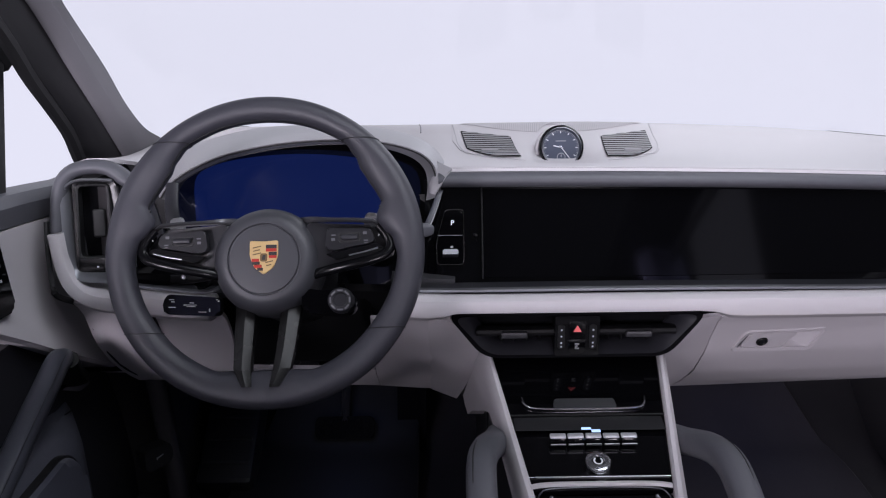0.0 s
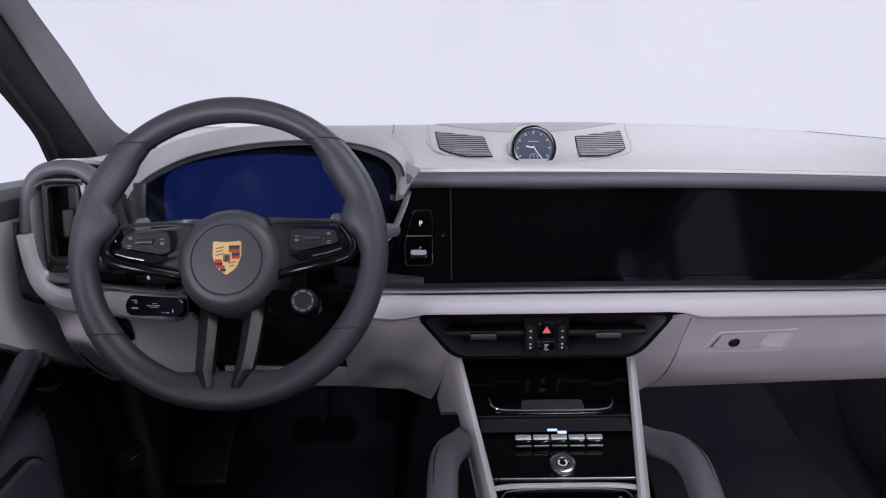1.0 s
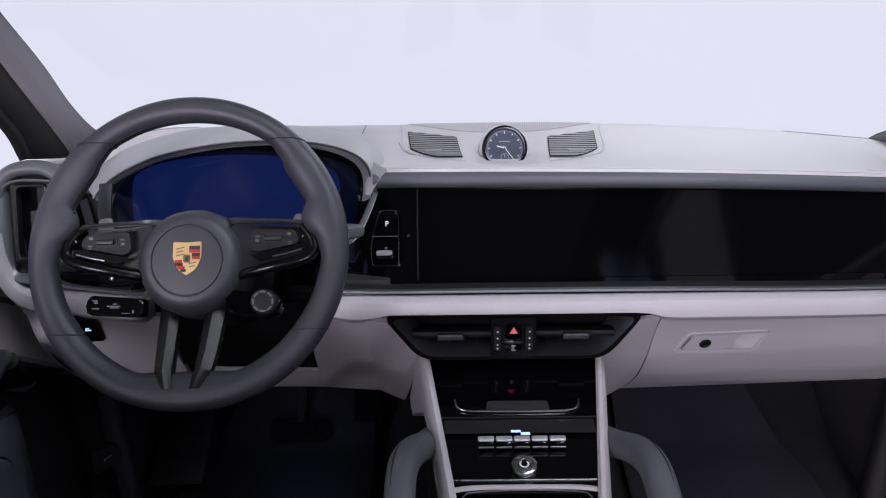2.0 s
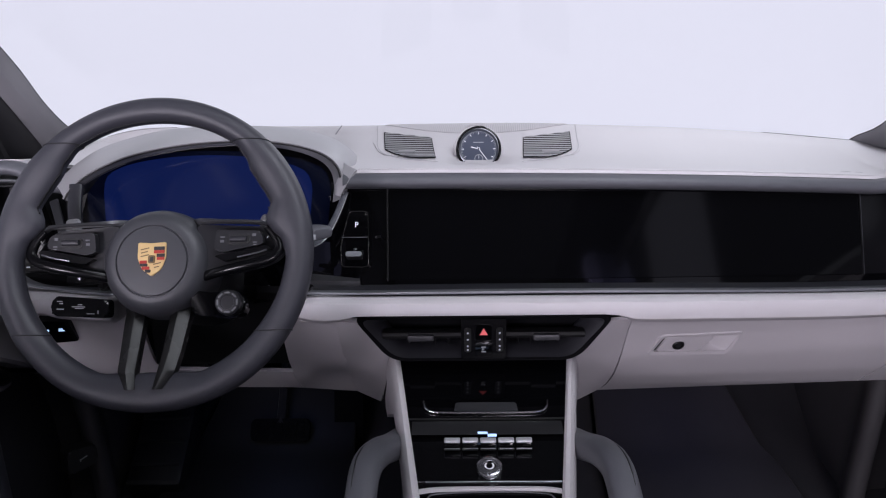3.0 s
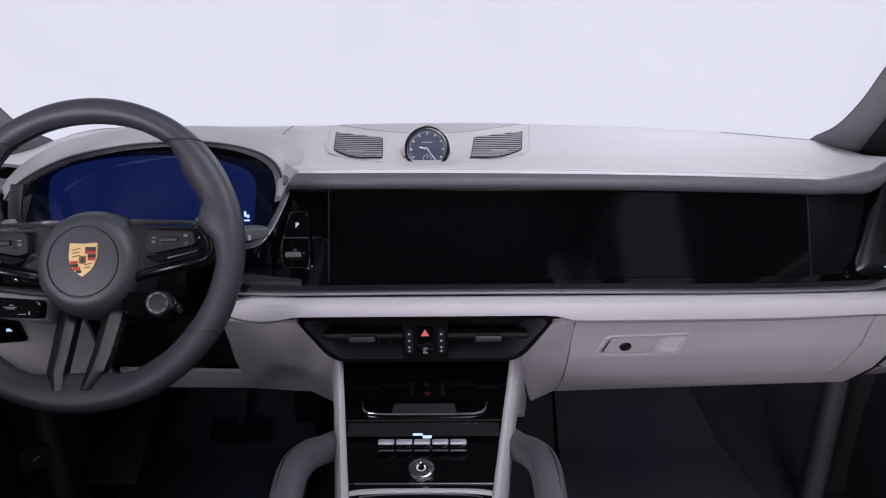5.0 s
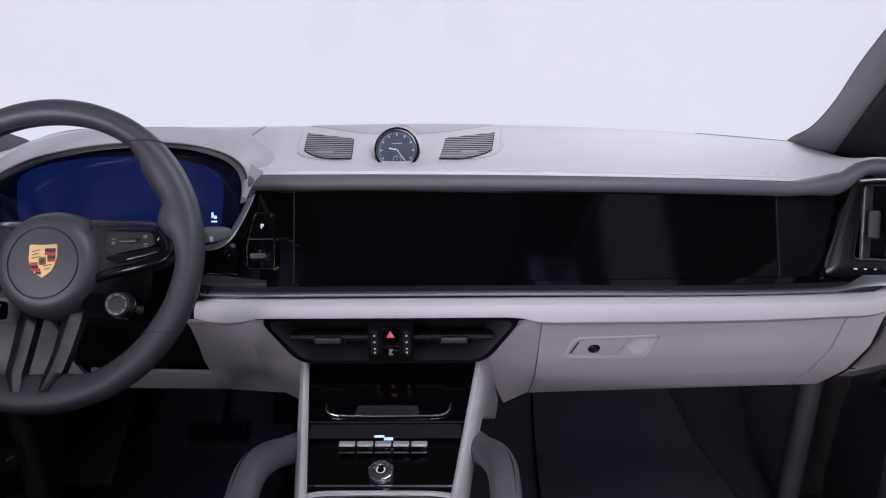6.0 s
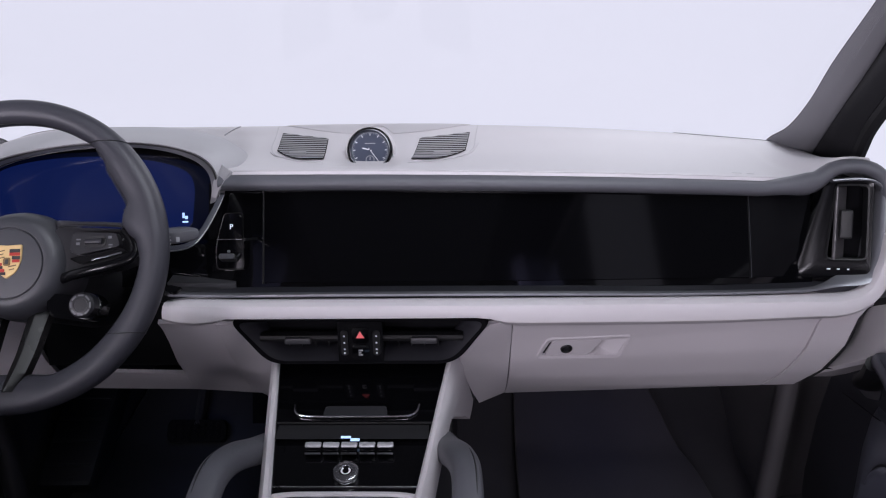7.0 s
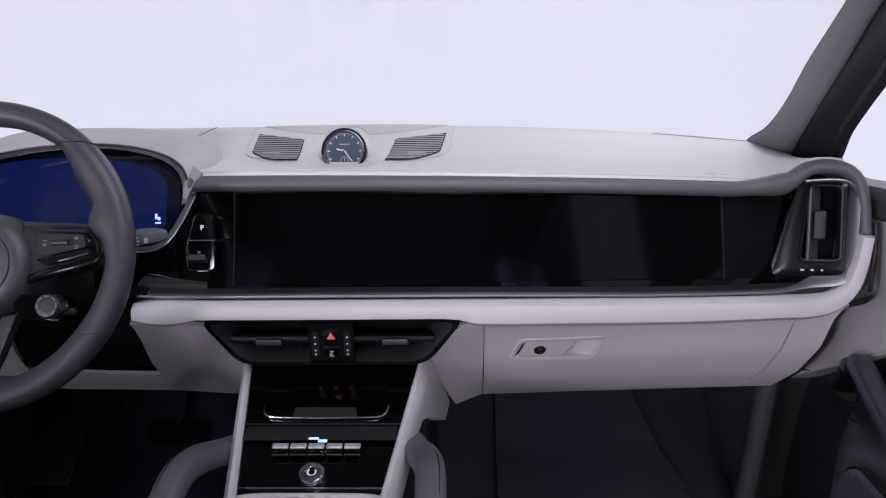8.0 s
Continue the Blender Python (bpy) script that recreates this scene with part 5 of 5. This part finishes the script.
for s in (-1, 1):
    pod = WM @ pose(0, 0, -0.008, 0, s * 5, 0)
    arm = part("spoke", plate(round_corners([(s * 0.045, 0.0345), (s * 0.127, 0.0310), (s * 0.1470, 0.0065), (s * 0.1455, -0.0010), (s * 0.138, -0.0080), (s * 0.1230, -0.0142), (s * 0.095, -0.0205), (s * 0.045, -0.028)][::s], 0.006), pod, 0.030, 0.003), PADGREY, wheel, "piano black spoke")
    # flat satin bar along the top, wider towards the hub
    bar = []
    for x, y0, y1, z in ((0.034, 0.0345, 0.0445, -0.032), (0.049, 0.0345, 0.0420, -0.014), (0.058, 0.0345, 0.0405, -0.008), (0.075, 0.0338, 0.0382, -0.003), (0.105, 0.0326, 0.0368, -0.001), (0.126, 0.0308, 0.0352, -0.001), (0.1335, 0.0270, 0.0310, -0.004)):
        bar.append([WM @ Vector((s * x, y, z + d)) for y, d in ((y0, -0.008), (y0, 0.0), (lerp(y0, y1, 0.35), 0.0018), (y1, 0.0), (y1 + 0.0015, -0.008))])
    part("top_bar", loft(bar, ring=True, caps=True), TOPBAR, arm, "satin grey upper bar")
    loop_line = smooth_line([(s * x, y, z) for x, y, z in ((0.1325, 0.0285, -0.004), (0.1410, 0.0175, -0.003), (0.1462, 0.0045, -0.003), (0.1435, -0.0035, -0.002), (0.1360, -0.0092, -0.001), (0.118, -0.0150, 0.0), (0.094, -0.0200, -0.002), (0.070, -0.0245, -0.008), (0.055, -0.0275, -0.016))], 30)
    part("lower_rail", sweep([WM @ p for p in loop_line], oval(0.0060, 0.0050, 12, 0.85), up=UPW), PODBLACK, arm, "piano black rail round the switches")
    part("key_edge", sweep([WM @ Vector((s * x, y, z)) for x, y, z in ((0.098, -0.0082, 0.0030), (0.116, -0.0046, 0.0030), (0.132, 0.0000, 0.0015))], oval(0.0011, 0.0007, 8), up=UPW), DARKSILVER, arm, "bright lower key edge")
    part("lower_key", plate(round_corners([(s * 0.070, -0.0060), (s * 0.132, 0.0060), (s * 0.137, 0.0015), (s * 0.082, -0.0125)][::s], 0.002), WM @ pose(0, 0, 0.0005), 0.010, 0.0012), PODBLACK, arm, "black lower key")
    part("switch_pad", plate(round_corners([(s * 0.072, 0.0255), (s * 0.124, 0.0235), (s * 0.1285, 0.0080), (s * 0.080, -0.0015), (s * 0.069, 0.0020)][::s], 0.004), WM @ pose(0, 0, -0.0015), 0.010, 0.0014), PADGREY, arm, "dark grey thumb switch pad")
    part("roller_well", plate(rounded(0.027, 0.0120, 0.004), WM @ pose(s * 0.0985, 0.0135, -0.0009, 0, 0, s * 2), 0.004, 0.0006), RUBBER, arm, "black well of the roller")
    part("roller", sweep([WM @ Vector((s * x, 0.0135, 0.0012)) for x in (0.0890, 0.0985, 0.1080)], oval(0.0034, 0.0028, 12, 0.8), up=UPW), SCOOP, arm, "dark grey roller")
    for x, y, w, h in ((0.0795, 0.0165, 0.0050, 0.0016), (0.0790, 0.0115, 0.0042, 0.0030), (0.1165, 0.0185, 0.0042, 0.0032), (0.1175, 0.0095, 0.0046, 0.0016), (0.1175, 0.0065, 0.0036, 0.0014)):
        part("mark", box(w, h, 0.0005, WM @ pose(s * x, y, -0.0010)), SWMARK, arm)
    part("tip_mark", box(0.0030, 0.0012, 0.0006, WM @ pose(s * 0.1330, 0.0150, 0.0010, 0, 0, s * 60)), SILVERGREY, arm, "small pale tick")
    part("shift_paddle", plate(round_corners([(-0.0085, -0.016), (0.0085, -0.016), (0.0085, 0.007), (0.006, 0.010), (-0.005, 0.010), (-0.0085, 0.006)], 0.003), WM @ pose(s * 0.121 - 0.001, 0.0415, -0.050, 10, 0, -s * 6), 0.007, 0.002), SILVERGREY, wheel, "grey shift paddle")
    # twin lower spokes: ridged blades whose feet lie on the rim
    blade = []
    for y, xi, xo, z in ((-0.048, 0.0150, 0.0400, -0.030), (-0.082, 0.0150, 0.0375, -0.013), (-0.115, 0.0142, 0.0350, 0.002), (-0.137, 0.0128, 0.0325, 0.0145), (-0.1575, 0.0100, 0.0215, 0.0215)):
        blade.append([WM @ Vector((s * lerp(xi, xo, u) - 0.002, y, z + d)) for u, d in ((0, -0.020), (0, -0.0045), (0.36, 0.0005), (0.44, 0.0012), (0.52, 0.0005), (1, -0.0050), (1, -0.020))])
    part("lower_spoke", loft(blade, ring=True, caps=True), BLADE, wheel, "dark polished lower spoke", angle=24)
part("drive_mode_knob", turned([(0, 0.0105), (0.0078, 0.0105), (0.0082, 0.0112), (0.0125, 0.0110), (0.0148, 0.0085), (0.0155, -0.006)], WM @ pose(0.0870, -0.0605, -0.0080), 36), PADGREY, wheel, "round drive mode knob")
for k in range(8):
    part("knob_mark", box(0.0064, 0.0020, 0.0005, WM @ pose(0.0870, -0.0605, 0.0030) @ Matrix.Rotation(radians(45 * k), 4, "Z") @ pose(0, 0.0112, 0)), SWMARK, wheel)
part("knob_arm", plate(round_corners([(0.040, -0.044), (0.070, -0.048), (0.092, -0.043), (0.1065, -0.058), (0.1020, -0.075), (0.085, -0.079), (0.040, -0.072)], 0.010), WM @ pose(0, 0, -0.012), 0.022, 0.004), GLOSS, wheel, "black knob carrier")

# ---------------------------------------------------------------- centre console
console = thing("centre_console", (0, 0.8, 0.05), "glossy black centre console between pale side rails", "console")


def console_z(y):
    return 0.36 + 0.295 * (y - 0.73)


def rail_x(y):
    """Inner edge of a side rail."""
    return lerp(0.083, 0.115, (y - 0.73) / 0.215)


secs = []
for y in steps(0.722, 0.975, 9):
    w = rail_x(y)
    secs.append([Vector((x, y, console_z(y))) for x in steps(-w, w, 7)])
part("gloss_panel", loft(secs, thick=0.006), GLOSS, console, "piano black control panel")
part("riser", loft([[Vector((x, 0.962, 0.42)), Vector((x, 0.955, 0.440))] for x in steps(-0.12, 0.12, 3)], thick=0.004), GLOSS, console)
for s in (-1, 1):
    secs = []
    for y in steps(0.45, 0.985, 28):
        z = console_z(y) + 0.004
        x = rail_x(y)
        w = lerp(0.0165, 0.0112, (y - 0.45) / 0.5)
        # the flank deepens where the rail meets the dash
        deep = 0.040 + 0.016 * min(1.0, max(0.0, (y - 0.90) / 0.05))
        flare = 0.004 * max(0.0, (y - 0.86) / 0.095)
        secs.append([Vector((s * px, y, pz)) for px, pz in ((x, z - 0.02), (x, z + 0.002), (x + 0.003, z + 0.006), (x + w * 0.6, z + 0.0065), (x + w, z + 0.001), (x + w + 0.003, z - 0.02), (x + w + 0.002 + flare, z - deep), (x + 0.002, z - deep))])
    part("side_rail", loft(secs, ring=True, caps=True), LIGHT, console, "pale grey side rail")
    wide = lambda y: lerp(0.1262, 0.159, (y - 0.93) / 0.21)
    upper = [(y, lerp(0.385, 0.4158, (y - 0.885) / 0.093)) for y in steps(0.885, 0.978, 6)] + [(y, lerp(0.4158, 0.293, (y - 0.978) / 0.114)) for y in steps(0.990, 1.092, 8)]
    lower = smooth_line([(0.885, 0.369, 0), (0.92, 0.356, 0), (0.950, 0.340, 0), (0.978, 0.3245, 0), (1.005, 0.311, 0), (1.03, 0.295, 0), (1.052, 0.2801, 0)], 14)
    secs = []
    for (y1, z1), q in zip(upper, lower):
        deep = [0.010 + 0.026 * min(1.0, max(0.0, (y - 0.93) / 0.07)) for y in (y1, q.x)]
        mid = (lerp(y1, q.x, 0.5), lerp(z1, q.y, 0.5))
        secs.append([Vector((s * wide(y1), y1, z1)), Vector((s * (wide(mid[0]) + 0.0008), *mid)), Vector((s * wide(q.x), q.x, q.y)), Vector((s * (wide(q.x) - deep[1]), q.x, q.y)), Vector((s * (wide(y1) - deep[0]), y1, z1))])
    part("flank_joint", sweep(smooth_line([(s * (wide(y) + 0.001), y, z) for y, z in ((0.976, 0.418), (1.0, 0.392), (1.05, 0.3382), (1.092, 0.293))], 14), oval(0.0016, 0.0018, 8)), RUBBER, console, "dark joint between console and dash")
    part("flank", loft(secs, ring=True, caps=True), LIGHT, console, "pale flank joining the dash")
    part("side_panel", loft([[Vector((s * x, y, z)) for x, z in ((rail_x(y), console_z(y) - 0.02), (min(0.118, rail_x(y) + 0.004), console_z(y) - 0.10), (0.125, 0.03), (0.05, 0.03), (0.05, console_z(y) - 0.02))] for y in steps(0.3, 1.25, 8)], ring=True, caps=True), SOFTBLACK, console, "black console side")
part("front_block", box(0.24, 0.30, 0.30, pose(0, 1.12, 0.24)), SOFTBLACK, console)
# storage tray lid with a pull
tray = smooth_line([(x, y - 0.017, console_z(y - 0.017) + 0.0025) for x, y in ((-0.080, 0.884), (-0.077, 0.872), (-0.066, 0.865), (-0.03, 0.8635), (0.03, 0.8635), (0.066, 0.865), (0.077, 0.872), (0.080, 0.884))], 40)
part("tray_edge", sweep(tray, oval(0.0016, 0.0014, 8)), CHROME, console, "fine chrome tray edge")
part("tray_pull", plate(round_corners([(-0.041, -0.007), (0.041, -0.007), (0.039, 0.009), (-0.039, 0.009)], 0.003), facing((0, 0.852, console_z(0.852) + 0.0045), (0, -0.45, 0.89), (0, 1, 0.4)), 0.006, 0.0015), PADGREY, console, "grey tray pull")
part("panel_joint", box(0.206, 0.002, 0.002, pose(0, 0.838, console_z(0.838) + 0.0005, 16)), RUBBER, console)
part("upper_step", loft([[Vector((x, 0.812, console_z(0.812) + 0.001)), Vector((x, 0.806, console_z(0.806) + 0.006)), Vector((x, 0.828, console_z(0.828) + 0.003)), Vector((x, 0.834, console_z(0.834) + 0.001))] for x in steps(-0.094, 0.094, 3)], ring=True, caps=True), SOFTBLACK, console, "dark step above the switches")
for k in range(5):
    x = (k - 2) * 0.0217
    key = part("toggle_switch", box(0.0198, 0.0085, 0.0035, pose(x, 0.7895, console_z(0.789) + 0.0130, 10), 0.0018, 3), TOGGLE, console, "satin silver toggle switch")
    part("toggle_lip", box(0.0190, 0.0022, 0.0030, pose(x, 0.7822, console_z(0.7815) + 0.0075, 20), 0.0008), DARKSILVER, key, "bright lower lip")
    part("toggle_stem", box(0.0185, 0.008, 0.010, pose(x, 0.789, console_z(0.789) + 0.006), 0.0015), GLOSS, key, "black switch stem")
part("lit_display", box(0.012, 0.003, 0.001, pose(-0.006, 0.805, console_z(0.805) + 0.0095, 16)), GLOWBLUE, console, "lit blue-white readout")
part("lit_display", box(0.011, 0.004, 0.001, pose(0.0055, 0.801, console_z(0.801) + 0.0095, 16)), GLOWBLUE, console, "lit blue-white readout")
km = pose(0, 0.757, console_z(0.757), 16) @ Matrix.Diagonal((0.93, 0.93, 0.62, 1))
knob = part("volume_knob", turned([(0.0078, 0.0150), (0.0085, 0.0168), (0.0125, 0.0172), (0.0158, 0.0155), (0.0168, 0.0120), (0.0162, 0.004), (0.0150, 0.0)], km, 48), CHROME, console, "chrome volume knob")
part("knob_top", turned([(0, 0.0152), (0.0078, 0.0152), (0.0082, 0.0148)], km, 32), GLOSS, knob, "black knob top")
part("knob_mark", sweep([km @ Vector((0.0052 * math.cos(w), 0.0052 * math.sin(w), 0.0156)) for w in steps(radians(130), radians(410), 20)], oval(0.0011, 0.0003, 6)), WHITEMARK, knob, "pale open ring mark")
part("lower_edge", box(0.168, 0.0016, 0.0016, pose(0, 0.741, console_z(0.741) + 0.001, 16), 0.0005), SILVER, console, "chrome front edge")
part("lower_frame", loft([[Vector((x, 0.7335 - y, console_z(0.7335 - y) + 0.002)), Vector((x, 0.7290 - y, console_z(0.7290 - y) + 0.0035)), Vector((x, 0.7270 - y, console_z(0.727 - y) - 0.006)), Vector((x, 0.7335 - y, console_z(0.7335 - y) - 0.010))] for x, y in [(x, 0.0035 * (abs(x) / 0.082) ** 6) for x in steps(-0.082, 0.082, 17)]], ring=True, caps=True), LIGHT, console, "pale frame of the lower tray")
part("lower_tray", box(0.162, 0.25, 0.02, pose(0, 0.602, console_z(0.602) - 0.014, 16)), GLOSS, console, "glossy black lower tray")
rimline = smooth_line([(x, y, console_z(y) + 0.0015) for x, y in ((-0.079, 0.66), (-0.077, 0.702), (-0.072, 0.7185), (-0.058, 0.7240), (0, 0.7260), (0.058, 0.7240), (0.072, 0.7185), (0.077, 0.702), (0.079, 0.66))], 40)
part("lower_tray_edge", sweep(rimline, oval(0.0010, 0.0008, 6)), DARKSILVER, console, "fine metal edge")
for s in (-1, 1):
    part("tray_bar", box(0.004, 0.032, 0.003, pose(s * 0.066, 0.700, console_z(0.700) + 0.001, 16, 0, s * 24), 0.001), SILVER, console, "slanted silver bar in the tray")


def grab(s):
    t = thing("grab_handle", (s * 0.14, 0.7, 0.2), "padded slate grab handle beside the console", "grab handle", "console grab handles")
    path = smooth_line([(s * 0.104, 0.90, 0.330), (s * 0.110, 0.86, 0.350), (s * 0.119, 0.81, 0.370), (s * 0.131, 0.765, 0.389), (s * 0.1395, 0.725, 0.397), (s * 0.1420, 0.685, 0.392), (s * 0.1420, 0.62, 0.365), (s * 0.141, 0.54, 0.32)], 28)
    part("grip", sweep(path, oval(0.0172, 0.0160, 18, 0.72)), SLATE, t, "slate leather grip")
    part("grip_seam", sweep([p + Vector((s * 0.0095, 0.0, 0.0150)) for p in path[8:]], oval(0.0008, 0.0006, 6)), RUBBER, t, "dark seam")
    return t


grab(-1)
grab(1)

# ---------------------------------------------------------------- footwells
pedal = thing("brake_pedal", (-0.372, 1.28, 0.09), "wide black brake pedal with rubber studs", "pedal", "pedals")
pm = facing((-0.372, 1.285, 0.128), (0, -0.85, 0.52))
pad = part("pad", plate(rounded(0.112, 0.042, 0.010), pm, 0.012, 0.003), BLACKOUT, pedal)
for i in range(7):
    for j in range(3):
        part("stud", turned([(0, 0.003), (0.0045, 0.0025), (0.0055, 0)], pm @ pose(-0.042 + 0.014 * i, -0.011 + 0.011 * j, 0), 8), BLACKOUT, pad)
part("arm", sweep(smooth_line([(-0.372, 1.30, 0.13), (-0.372, 1.36, 0.20), (-0.372, 1.38, 0.32), (-0.372, 1.36, 0.42)], 10), oval(0.010, 0.016, 8)), SOFTBLACK, pedal)
gas = thing("accelerator_pedal", (-0.24, 1.27, 0.05), "narrow black accelerator pedal", "pedal", "pedals")
part("pad", plate(rounded(0.055, 0.17, 0.012), facing((-0.245, 1.315, 0.125), (0, -0.95, 0.3)), 0.012, 0.003), BLACKOUT, gas)
rest = thing("footrest", (-0.56, 1.25, 0.05), "dark carpeted footrest beside the pedals", "footrest")
# near black instead of carpet, darkened for the shaded footwell
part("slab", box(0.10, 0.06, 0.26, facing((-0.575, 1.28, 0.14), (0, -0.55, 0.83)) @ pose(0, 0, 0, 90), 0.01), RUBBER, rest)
for k in range(5):
    part("rib", box(0.084, 0.006, 0.004, facing((-0.575, 1.28, 0.14), (0, -0.55, 0.83)) @ pose(0, -0.09 + 0.045 * k, 0.031), 0.0015), SOFTBLACK, rest)
for s, nm in ((-1, "driver"), (1, "passenger")):
    t = thing("floor_mat", (s * 0.42, 1.1, 0.05), "black carpet floor mat with bound edge", "floor mat", "floor mats")
    inner = smooth_line([(0.240, 0.55, 0), (0.236, 0.95, 0), (0.233, 1.18, 0), (0.2335, 1.33, 0), (0.236, 1.46, 0)], 24)
    outer = smooth_line([(0.580, 0.55, 0), (0.572, 0.95, 0), (0.562, 1.18, 0), (0.511, 1.33, 0), (0.452, 1.46, 0)], 24)

    def mat_z(y):
        return 0.052 if y < 1.13 else 0.052 + (y - 1.13) * 0.25 + max(0.0, y - 1.28) * 0.55
    secs = [[Vector((s * lerp(a.x, b.x, k), a.y, mat_z(a.y) + 0.001)) for k in steps(0, 1, 5)] for a, b in zip(inner, outer)]
    # driver's mat gets a blacker material, the footwell's shade put into its colour
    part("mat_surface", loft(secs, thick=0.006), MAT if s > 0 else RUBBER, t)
    pts = [Vector((s * p.x, p.y, mat_z(p.y) + 0.003)) for p in inner] + [Vector((s * p.x, p.y, mat_z(p.y) + 0.003)) for p in reversed(outer)]
    part("binding", sweep(pts, oval(0.0028, 0.0028, 8)), KICK, t, "bound mat edge")

for s, z, watts in ((-1, 0.296, 0.018), (1, 0.272, 0.028)):
    t = thing("footwell_lamp", (s * 0.37, 1.20, z), "small blue footwell lamp under the dash", "lamp", "footwell lamps")
    part("housing", box(0.06, 0.022, 0.012, pose(s * 0.37, 1.20, z), 0.002), SOFTBLACK, t)
    part("lens", box(0.05, 0.014, 0.003, pose(s * 0.37, 1.20, z - 0.0072), 0.001), GLOWBLUE, t, "lit blue lens")
    softbox("footwell_light", (s * 0.37, 1.20, z - 0.012), (s * 0.37, 1.26, 0.0), 0.05, 0.014, watts, (0.22, 0.32, 1.0))

release = thing("bonnet_release_lever", (-0.652, 1.09, 0.19), "small black bonnet release lever with pale mark", "lever")
rm = facing((-0.652, 1.085, 0.190), (0.75, -0.66, 0.1))
part("lever", plate(round_corners([(-0.026, -0.020), (0.024, -0.016), (0.026, 0.016), (-0.022, 0.020)], 0.008), rm, 0.030, 0.003), RUBBER, release)
part("mark", box(0.012, 0.0016, 0.0006, rm @ pose(0.002, 0.001, 0.0006, 0, 0, 14)), GREYMARK, release)
part("mark", box(0.0016, 0.0045, 0.0006, rm @ pose(-0.004, -0.001, 0.0006)), GREYMARK, release)
